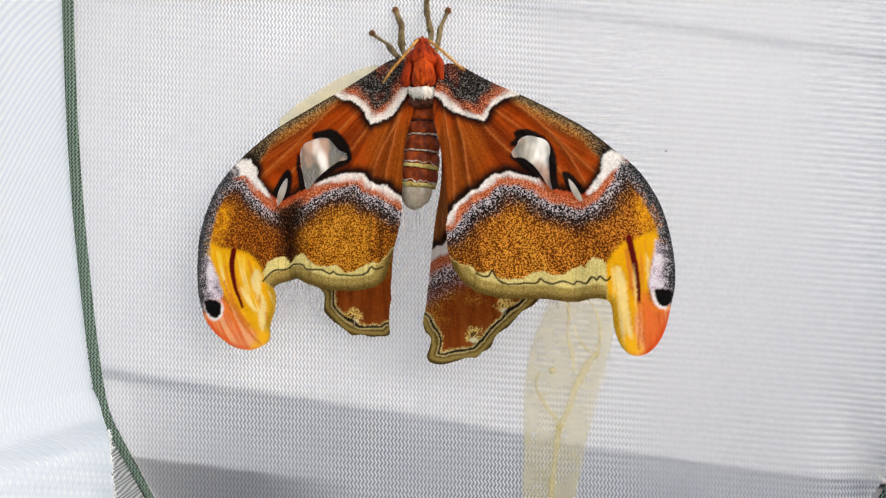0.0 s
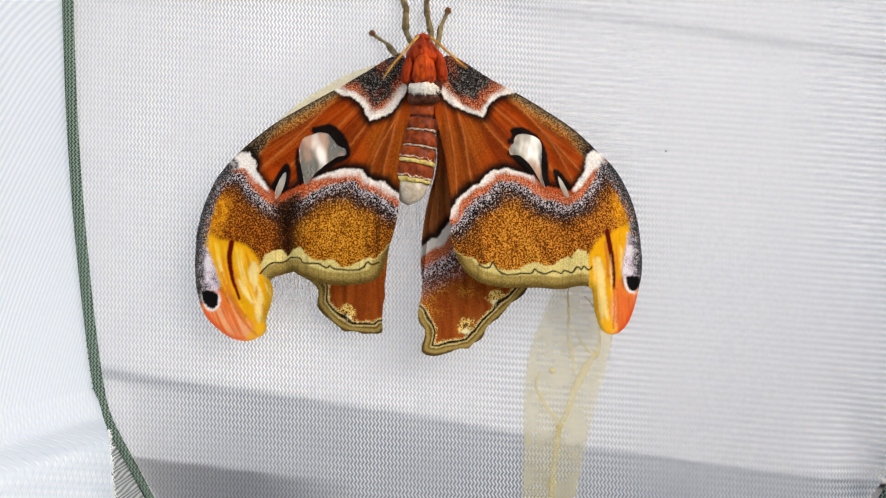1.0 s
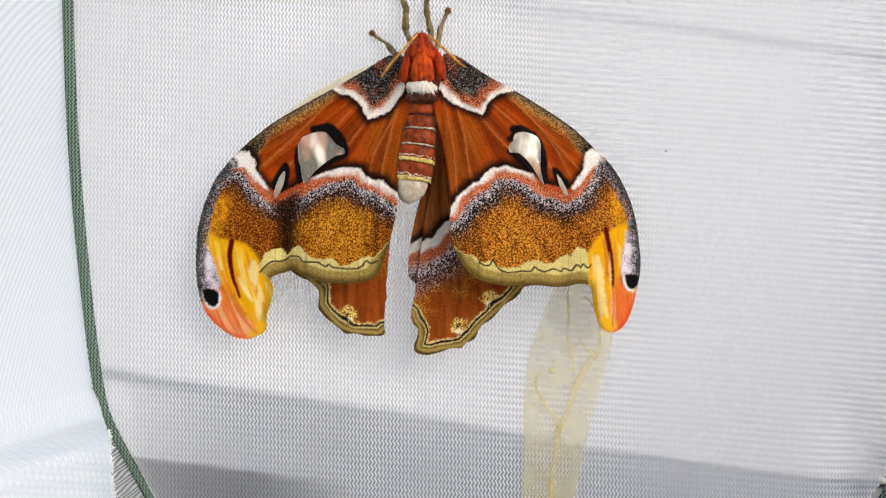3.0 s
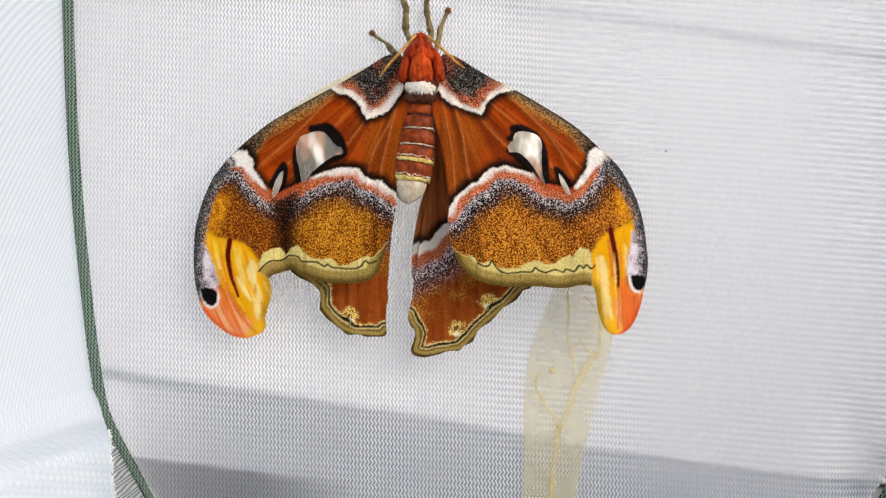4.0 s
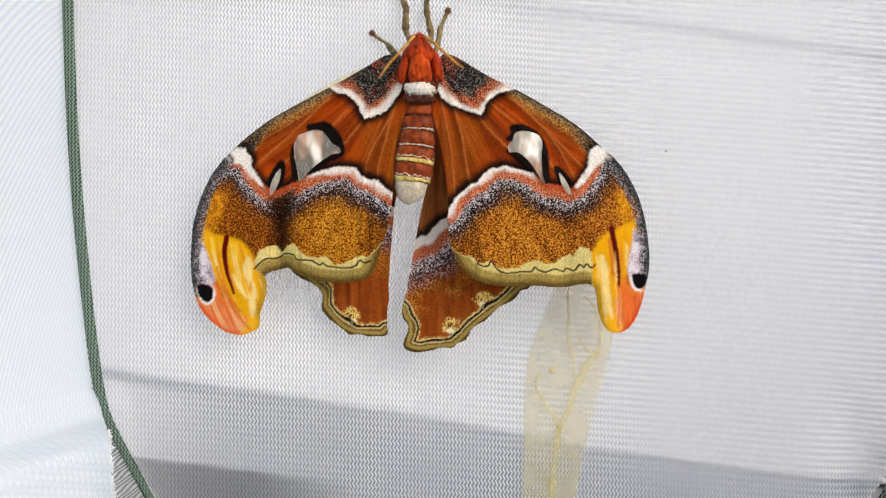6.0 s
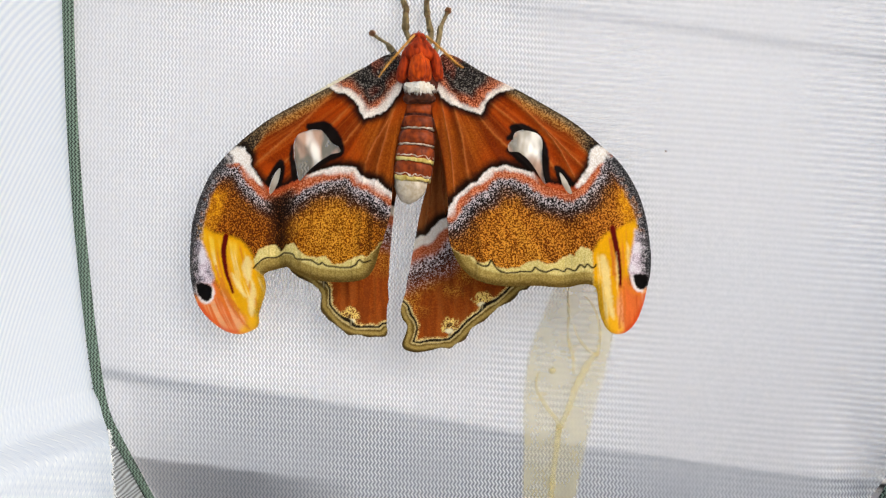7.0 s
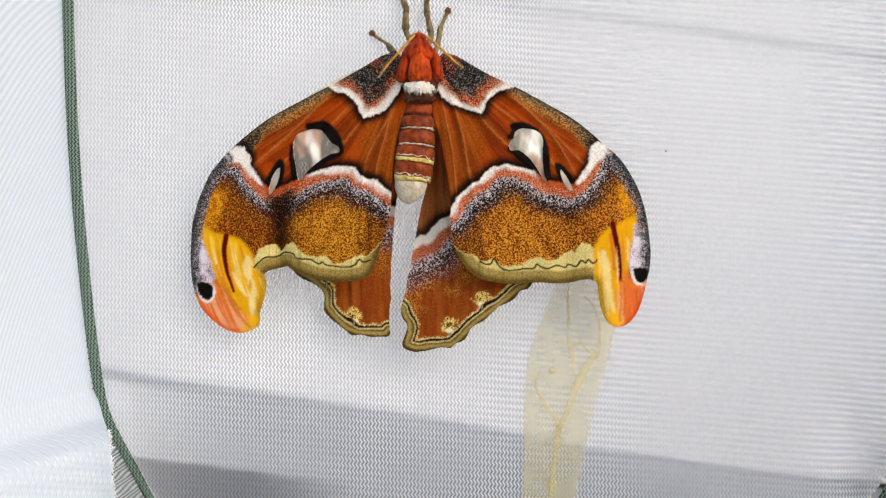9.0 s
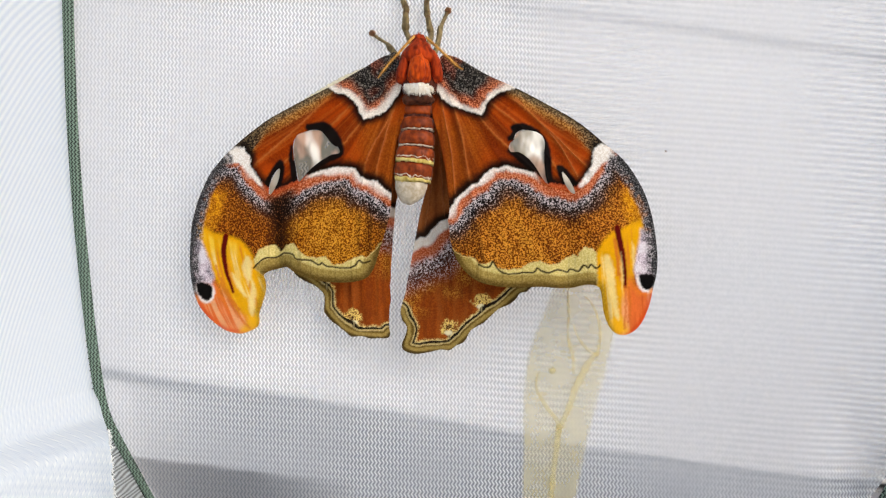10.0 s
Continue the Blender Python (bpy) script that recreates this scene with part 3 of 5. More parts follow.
def paint_forewing(q, s):
    """Scales of an atlas moth's forewing, from the root outwards."""
    w = q + (np.stack([value_noise(q, 2.2, 1), value_noise(q, 2.2, 2)], 1) - 0.5) * 0.9
    w2 = q + (np.stack([value_noise(q, 0.7, 3), value_noise(q, 0.7, 4)], 1) - 0.5) * 0.7
    fringe = value_noise(np.stack([q[:, 0] * 2.6, q[:, 1] * 0.9], 1), 0.8, 61, 2)
    n1, n2, n3 = value_noise(q, 6, 5, 3), value_noise(q, 1.2, 6, 2), value_noise(q, 14, 8)
    p = Paint(q)
    a = np.abs(q[:, 0])
    p.lay(np.ones(len(q)), (138, 45, 2), (154, 57, 4))
    p.lay(smooth(n1, 0.35, 0.75) * 0.7, (176, 66, 8))
    p.lay(smooth(a, 17, 9) * smooth(-q[:, 1], 10, 22) * 0.8, (140, 66, 12), (156, 80, 18))
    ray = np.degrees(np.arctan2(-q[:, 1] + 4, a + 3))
    pleat_shade = value_noise(np.stack([ray, np.hypot(*q.T) * 0.05], 1), 3.4, 95, 2)
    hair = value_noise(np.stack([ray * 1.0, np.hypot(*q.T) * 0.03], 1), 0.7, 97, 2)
    # Pleats shaded in colour: darker and lighter along the noise that raises them.
    p.lay(smooth(pleat_shade, 0.5, 0.28) * 0.6, (94, 30, 3), (110, 38, 5))
    p.lay(smooth(pleat_shade, 0.52, 0.74) * 0.22, (178, 84, 18), (200, 104, 30))
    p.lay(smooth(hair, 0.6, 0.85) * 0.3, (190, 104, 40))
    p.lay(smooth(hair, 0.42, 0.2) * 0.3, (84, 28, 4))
    # veins
    for i, vein in enumerate(s["veins"]):
        d, _ = line_distance(w2, spline(vein, 4, False))
        p.lay(smooth(d, 0.55, 0.1) * 0.6, (196, 112, 50))
        p.lay(smooth(d, 1.6, 0.5) * 0.14, (190, 96, 36))
    # costal strip
    d = depth_in(w, s["costal"])
    p.lay(smooth(d, -1.4, 1.4), (128, 70, 22), (202, 142, 70), 0.5)
    edge, _ = line_distance(q, s["outline"], True)
    p.lay(smooth(d, 0, 0.5) * smooth(edge, 3.2, 0.8), (74, 58, 38), (168, 142, 104), 0.46)
    p.lay(smooth(d, 0, 0.5) * smooth(a, 40, 50), (30, 24, 20), (138, 114, 82), 0.4)
    p.lay(smooth(d, 0, 0.5) * smooth(edge, 0.8, 0.2) * 0.8, (30, 24, 20))
    # black-bordered windows
    for k in ("black", "black2"):
        d = depth_in(q + (w2 - q) * 0.5, spline(s[k], 3))
        p.lay(smooth(d, -0.8, 0.1), (18, 12, 10))
    # base of the wing
    d = depth_in(w, s["basal"])
    p.lay(smooth(d, -3.2 - 1.6 * n2, -1.0) * smooth(a, 27, 20) * 0.97, (14, 9, 7))
    p.lay(smooth(d, -0.5, 0.4), (42, 34, 29), (124, 106, 86), 0.44)
    p.lay(smooth(d, 1.5, 5.0) * smooth(a + 6 * (n1 - 0.5), 20, 11) * 0.9, (24, 21, 21), (132, 126, 120), 0.34)
    p.lay(smooth(d, 0.0, 0.8) * smooth(d + 3 * (n1 - 0.5), 5.2, 1.8), (120, 44, 20), (220, 132, 92), 0.5)
    p.lay(smooth(d, 4, 7) * smooth(n1, 0.5, 0.7) * 0.6, (84, 30, 16), (200, 104, 70), 0.42)
    df = d + 0.7 * (fringe - 0.5)
    broad = 0.5 + 0.9 * smooth(n1, 0.35, 0.65)
    p.lay(smooth(df, -0.8, -0.3) * smooth(df, 0.7 + 1.7 * broad, 0.3 * broad), (232, 218, 206), (248, 240, 230))
    # outer half
    d = depth_in(w, s["distal"])
    near = smooth(d, -3.2 - 1.6 * n2, -1.0) * smooth(d, 0.5, -0.2)
    p.lay(near * 0.97, (16, 9, 6))
    p.lay(smooth(d, -0.4, 0.4), (108, 50, 5), (200, 126, 30), 0.48)
    p.lay(smooth(d, 0, 2) * smooth(n3, 0.4, 0.75) * 0.6, (126, 66, 8), (230, 160, 48), 0.52)
    p.lay(smooth(d, 8, 11) * smooth(a, 40, 46) * 0.7, (100, 38, 6), (198, 106, 26), 0.44)
    # Brighter light on the right wing put into paler gold; none on the left.
    p.lay(smooth(d, 7, 11) * s["pale"], (104, 46, 8), (226, 146, 50), 0.5)
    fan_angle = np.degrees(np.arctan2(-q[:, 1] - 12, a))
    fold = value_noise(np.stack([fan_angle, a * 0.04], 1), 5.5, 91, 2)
    # Shading of the folds put into the scales as darker and lighter bands.
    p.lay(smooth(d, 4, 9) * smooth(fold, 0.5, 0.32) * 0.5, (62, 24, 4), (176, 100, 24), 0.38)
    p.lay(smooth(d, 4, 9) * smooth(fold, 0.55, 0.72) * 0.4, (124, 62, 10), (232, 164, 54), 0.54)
    p.lay(smooth(d, 0.1, 0.6) * smooth(d, 13.5, 7.5) * 0.9, (52, 28, 14), (196, 128, 58), 0.36)
    p.lay(smooth(d, 2.4, 3.6) * smooth(d + 4 * (n1 - 0.5), 9.6 + n2, 5.0), (22, 18, 19), (206, 194, 198), 0.48 - 0.28 * smooth(d, 5.0, 8.0))
    df = d + 0.7 * (fringe - 0.5)
    p.lay(smooth(df, 0.6, 1.4) * smooth(df + 1.2 * (n2 - 0.5), 4.5, 2.6), (168, 72, 34), (222, 136, 96))
    gap = smooth(a, 29, 33) * smooth(a, 49, 44)
    broad = broad * (1 - 0.55 * smooth(a, 25, 31) * smooth(a, 53, 49)) + 1.5 * smooth(a, 55, 62)
    p.lay(smooth(df, -0.6, 0.0) * smooth(df, 0.9 + 1.6 * broad, 0.4 * broad) * (1 - gap), (236, 220, 208), (250, 242, 236))
    p.lay(smooth(df, -1.0, -0.3) * smooth(df, 1.4, 0.4) * gap * 0.9, (170, 66, 30), (196, 92, 54))
    for area in s["patch"]:
        p.lay(smooth(depth_in(w2, spline(area, 3)), -0.5, 0.6), (238, 226, 214), (252, 246, 240))
    # Fold shade put into the scale colours; far stronger on the left wing.
    p.lay(smooth(a, 33, 37) * smooth(a, 46, 42) * smooth(d, 0.8, 2.2) * smooth(d, 12, 7) * s["crease_shade"], (18, 10, 8), (150, 126, 112), 0.3)
    p.lay(smooth(a, 36, 44) * smooth(a, 66, 56) * smooth(d, 6, 9) * s["crease_shade"] * 0.7, (84, 36, 6), (186, 108, 28), 0.42)
    p.lay(smooth(np.abs(a - 40.5 + 2.5 * (n1 - 0.5)), 6.5, 0.6) * smooth(d, 0.5, 3) * s["crease_shade"], (28, 12, 4), (116, 62, 20), 0.26)
    for vein in s["veins"]:
        dv, _ = line_distance(w2, spline(vein, 4, False))
        p.lay(smooth(dv, 0.8, 0.1) * smooth(d, 8, 12) * 0.35, (70, 34, 8))
    # the lobed tip
    p.lay(smooth(depth_in(w, s["gold"]), -1.6, 1.8) * (0.35 + 0.6 * smooth(n2, 0.35, 0.65)), (206, 124, 14), (240, 170, 30))
    dy = depth_in(w2, s["yellow"])
    dep = np.maximum(0, max(v for _, v in s["yellow"]) - q[:, 1])
    lean = q[:, 0] - s["sweep"][0] * dep - s["sweep"][1] * dep ** 2
    stretch = value_noise(np.stack([lean * 2.1, dep * 0.14], 1), 3.0, 11, 3)
    p.lay(smooth(dy, -1.2, 0.6), (240, 170, 14))
    p.lay(smooth(dy, 0.3, 2.5) * smooth(stretch, 0.45, 0.75) * 0.8, (252, 206, 70))
    p.lay(smooth(dy, 1.0, 2.5) * smooth(stretch, 0.56, 0.72) * smooth(dep, 7, 13) * 0.85, (252, 222, 156))
    p.lay(smooth(dy, 0.5, 2) * smooth(stretch, 0.42, 0.26) * 0.75, (222, 128, 40))
    # Inner edge of the tip darkened, its shading put into the colour.
    p.lay(smooth(edge, 3.4, 0.4) * smooth(dy, 0.0, 0.6) * 0.85, (150, 112, 20), (184, 144, 36))
    do = depth_in(w, s["orange"])
    p.lay(smooth(do, -3.0, 1.0), (238, 124, 46))
    p.lay(smooth(do, -2.4, 0.2) * smooth(stretch, 0.5, 0.7) * 0.8, (246, 176, 122))
    p.lay(smooth(do, 0.5, 2.5) * 0.7, (232, 106, 52))
    p.lay(smooth(do, 0.6, 2.2) * smooth(stretch, 0.46, 0.66) * 0.7, (250, 186, 132))
    p.lay(smooth(do, 0.6, 2.2) * smooth(stretch, 0.4, 0.24) * 0.6, (206, 84, 36))
    p.lay(smooth(do, 0.2, 1.0) * smooth(edge, 2.0, 0.2) * 0.75, (214, 62, 22))
    p.lay(smooth(depth_in(w, spline(s["amber"], 3)), -1.2, 1.4) * 0.9, (252, 184, 30))
    p.lay(smooth(depth_in(w, s["lilac"]), -0.9, 0.9), (196, 176, 186), (236, 222, 230))
    p.lay(smooth(depth_in(w, s["lilac"]), 0, 1) * smooth(value_noise(q, 3.5, 71), 0.5, 0.7) * 0.75, (84, 78, 86), (168, 156, 166))
    p.lay(smooth(depth_in(w, s["lilac"]), 0, 1) * smooth(value_noise(q, 3.5, 71), 0.45, 0.3) * 0.7, (238, 230, 234))
    dg, _ = line_distance(w, spline(s["greym"], 3, False))
    p.lay(smooth(dg, 4.4, 2.6) * (0.55 + 0.45 * smooth(n2, 0.3, 0.6)), (50, 48, 50), (176, 168, 170), 0.42)
    p.lay(smooth(dg, 2.2, 0.5), (34, 34, 36), (120, 118, 120), 0.4)
    de = depth_in(w2, spline(s["eye"], 3))
    p.lay(smooth(de, -1.5, -0.5) * smooth(de, 0.5, 0) * smooth(edge, 0.6, 1.6) * smooth(q[:, 1] - np.mean([v for _, v in s["eye"]]), 2.6, 0.4), (244, 232, 228))
    p.lay(smooth(de, -0.35, 0.25), (10, 9, 10))
    ds, _ = line_distance(q + (w2 - q) * 0.4, spline(s["streak"], 4, False))
    ds = ds + 0.5 * smooth(dep, 6, 24)
    p.lay(smooth(ds, 1.3, 0.7), (150, 56, 16))
    p.lay(smooth(ds, 1.0, 0.6), (92, 12, 6))
    for area in s["cream"]:
        p.lay(smooth(depth_in(w2, spline(area, 3)), -0.4, 0.9) * 0.8, (252, 226, 150))
    for dab in s["dabs"]:
        dd, _ = line_distance(w2, spline(dab, 4, False))
        p.lay(smooth(dd, 0.7, 0.15) * 0.65, (214, 104, 40))
    # scalloped margin
    d = depth_in(w2, s["margin"])
    p.lay(smooth(d, -0.4, 0.2) * smooth(dy, 0.6, -0.6), (212, 190, 112), (230, 210, 140))
    p.lay(smooth(d, 0, 0.3) * smooth(dy, 0.6, -0.6) * smooth(edge, 4.6, 3.6) * 0.9, (142, 116, 52), (164, 138, 72))
    # Darker olive scales at the rim, with the shade of its curl painted in.
    p.lay(smooth(d, 0, 0.3) * smooth(dy, 0.6, -0.6) * smooth(edge, 2.9, 0.5) * 0.95, (84, 62, 22), (104, 80, 34))
    tick = value_noise(np.stack([q[:, 0], q[:, 1] * 0.08], 1), 1.9, 99, 1)
    p.lay(smooth(d, 0, 0.3) * smooth(dy, 0.6, -0.6) * smooth(np.abs(tick - 0.5), 0.05, 0.01) * smooth(edge, 0.2, 1.0) * 0.35, (70, 50, 18))
    dl, _ = line_distance(q + (np.stack([value_noise(q, 1.5, 21), value_noise(q, 1.5, 22)], 1) - 0.5) * 0.4, spline(s["wavy"], 3, False))
    p.lay(smooth(dl, 0.42, 0.16) * 0.95, (36, 22, 12))
    p.tone, p.fleck = p.tone * 0.84, p.fleck * 0.9
    return p


def paint_hindwing(q, s):
    w = q + (np.stack([value_noise(q, 2.2, 31), value_noise(q, 2.2, 32)], 1) - 0.5) * 0.9
    w2 = q + (np.stack([value_noise(q, 0.8, 33), value_noise(q, 0.8, 34)], 1) - 0.5) * 0.6
    n1, n2 = value_noise(q, 7, 35, 3), value_noise(q, 1.2, 36, 2)
    p = Paint(q)
    p.lay(np.ones(len(q)), (150, 84, 40), (166, 98, 50))
    p.lay(smooth(n1, 0.4, 0.7) * 0.5, (136, 66, 28))
    grainy = value_noise(np.stack([q[:, 0] * 2.2, q[:, 1] * 0.25], 1), 3.0, 37, 2)
    p.lay(smooth(grainy, 0.5, 0.75) * 0.45, (176, 106, 56))
    p.lay(smooth(grainy, 0.42, 0.25) * 0.5, (104, 50, 22))
    for vein in s["veins"]:
        d, _ = line_distance(w2, spline(vein, 4, False))
        p.lay(smooth(d, 0.5, 0.1) * 0.6, (178, 116, 70))
    d = depth_in(w, s["distal"])
    p.lay(smooth(d, -4.5, -1.5) * 0.95, (22, 16, 12))
    p.lay(smooth(d, -0.4, 0.4), (134, 58, 12), (154, 72, 20))
    p.lay(smooth(d, 2, 8) * smooth(grainy, 0.5, 0.7) * 0.25, (158, 90, 40))
    p.lay(smooth(d, 2, 8) * smooth(grainy, 0.42, 0.28) * 0.35, (88, 36, 12))
    p.lay(smooth(d, 12, 16) * smooth(d, 26, 18) * smooth(n1, 0.3, 0.6) * 0.85, (128, 60, 12), (216, 148, 56), 0.42)
    p.lay(smooth(d, 3.6, 5.6) * smooth(d, 17, 9) * 0.92, (58, 34, 28), (232, 216, 218), 0.5 - 0.28 * smooth(d, 7, 13))
    p.lay(smooth(d, 1.2, 2.0) * smooth(d, 8.0, 4.5), (170, 76, 40), (214, 128, 92))
    p.lay(smooth(d, -0.8, -0.1) * smooth(d, 3.2, 1.8), (236, 222, 206), (246, 236, 226))
    e, _ = line_distance(q + (w2 - q) * 0.6, spline(s["edge"], 3, False))
    wav = e * 1.18 + 1.2 * (value_noise(q, 5.5, 40) - 0.5)
    for m in s["mark"]:
        r = np.hypot(q[:, 0] - m[0], q[:, 1] - m[1])
        wav = wav - 1.1 * np.exp(-(r / 2.0) ** 2)
    fr = wav + 0.9 * (n2 - 0.5)
    p.lay(smooth(fr, 5.8, 4.9), (128, 70, 22), (232, 196, 116), 0.55)
    p.lay(smooth(fr, 5.0, 4.6), (196, 168, 108), (226, 206, 150))
    for m in s["mark"]:
        rr = np.hypot((w2[:, 0] - m[0]) * 0.85, w2[:, 1] - m[1] - 0.5) + 2.4 * (value_noise(q, 1.3, 83) - 0.5)
        p.lay(smooth(rr, 3.0, 2.1), (120, 66, 20), (238, 202, 112), 0.62)
        blotch = smooth(value_noise(q, 1.3, 81), 0.42, 0.52)
        p.lay(smooth(np.hypot(w2[:, 0] - m[0] - 0.5 * np.sign(m[0]), w2[:, 1] - m[1] - 0.1), 1.7, 1.0) * blotch * 0.85, (52, 32, 20), (140, 108, 72), 0.35)
        p.lay(smooth(np.hypot((w2[:, 0] - m[0]) * 0.6, w2[:, 1] - m[1] + 1.4), 1.1, 0.6), (236, 222, 180))
    p.lay(smooth(wav, 4.5, 4.3), (24, 15, 8))
    p.lay(smooth(wav, 3.55, 3.35), (186, 162, 104), (206, 184, 128))
    p.lay(smooth(wav, 2.95, 2.75), (92, 68, 24), (112, 88, 38))
    p.lay(smooth(np.abs(e - 1.3), 0.8, 0.3) * 0.85, (156, 130, 68), (176, 150, 86))
    p.lay(smooth(e, 0.7, 0.2) * 0.9, (60, 44, 16))
    for m in s["mark"]:
        notch = np.abs(q[:, 0] - m[0] + 0.15 * (n2 - 0.5))
        close = smooth(np.hypot(q[:, 0] - m[0], q[:, 1] - m[1]), 3.6, 2.6)
        p.lay(smooth(notch, 0.75, 0.3) * smooth(e, 4.9, 4.5) * smooth(e, 1.8, 3.0) * close, (22, 15, 10))
        p.lay(smooth(notch, 0.3, 0.12) * smooth(e, 4.9, 4.5) * smooth(e, 1.8, 3.0) * close * 0.8, (190, 170, 126))
    p.lay(smooth(d, 3, 6) * smooth(d, 26, 18) * smooth(e, 5.5, 7.5) * smooth(np.abs(grainy - 0.5), 0.012, 0.003) * 0.4, (70, 32, 14))
    return p


def build_wing(name, spec, hinge, label, fore):
    """A wing as a thin cambered sheet with raised veins, hinged at its root."""
    s = dict(spec)
    outline = spline(s["outline"], 3)
    relief = forewing_relief if fore else hindwing_relief
    if not fore:
        # uneven, gently scalloped outer margin
        low = np.clip((-outline[:, 1] - 56) / 6, 0, 1)
        outline = outline + np.stack([value_noise(outline, 3.2, 77, 1) - 0.5, value_noise(outline, 3.2, 78, 1) - 0.5], 1) * (1.5 * low)[:, None]
    s["outline"] = outline
    panes = [spline(s[k], 4) for k in ("window", "window2")] if fore else []
    q, quads = sheet(outline, 0.27 if fore else 0.3, panes)
    lift = relief(q[:, 0], q[:, 1])
    for vein in s["veins"]:
        d, _ = line_distance(q, spline(vein, 4, False))
        lift = lift - 0.00022 * np.exp(-(d / 0.4) ** 2) + 0.0003 * np.exp(-((d - 2.2) / 1.4) ** 2)
    lift = lift + 0.0006 * (value_noise(q, 9, 50) - 0.5)
    ray = np.degrees(np.arctan2(-q[:, 1] + 4, np.abs(q[:, 0]) + 3))
    lift = lift + 0.0007 * (value_noise(np.stack([ray, np.hypot(*q.T) * 0.05], 1), 3.4, 95, 2) - 0.5) * np.clip(np.hypot(*q.T) / 30, 0.2, 1)
    p = paint_forewing(q, s) if fore else paint_hindwing(q, s)
    flip = quads if np.cross(q[quads[0, 1]] - q[quads[0, 0]], q[quads[0, 2]] - q[quads[0, 1]]) > 0 else quads[:, ::-1]
    wing = link_mesh(name, np.stack([q[:, 0] * MM, lift, q[:, 1] * MM], 1), flip, WING, moth, label)
    attribute(wing, "tone", p.tone), attribute(wing, "fleck", p.fleck), attribute(wing, "speckle", p.density)
    solid = wing.modifiers.new("thickness", "SOLIDIFY")
    solid.thickness, solid.offset = 0.00025, -1.0
    wing.location = Vector(hinge) - MOTH
    for vein in s["veins"]:
        line = spline(vein, 6, False)
        clear = depth_in(line, s["distal"]) < -1.5
        for k in ("basal", "black", "black2", "window", "window2"):
            if k in s:
                clear &= depth_in(line, s[k]) < (-2.5 if k == "basal" else -0.3)
        if not clear.any():
            continue
        first = int(np.argmax(clear))
        stop = first + (int(np.argmin(clear[first:])) or len(line))
        line = line[first:stop]
        if len(line) > 4:
            rad = [0.00016 * (1 - 0.6 * i / len(line)) for i in range(len(line))]
            vv, vf = tube([(u * MM, float(relief(u, v)) - 0.0001, v * MM) for u, v in line], rad, 6)
            link_mesh("vein", vv, vf, VEIN, wing)
    for pane, film in zip(panes, (MEMBRANE, DULL_MEMBRANE)):
        pq, pf = sheet(pane, 0.35)
        ob = link_mesh("wing_window", np.stack([pq[:, 0] * MM, relief(pq[:, 0], pq[:, 1]) + 0.0001 + 0.0012 * value_noise(np.stack([pq[:, 0] * 0.6 + pq[:, 1] * 0.5, pq[:, 1] * 0.2], 1), 2.2, 41, 1), pq[:, 1] * MM], 1), pf, film, wing, "pearly translucent window")
    return wing


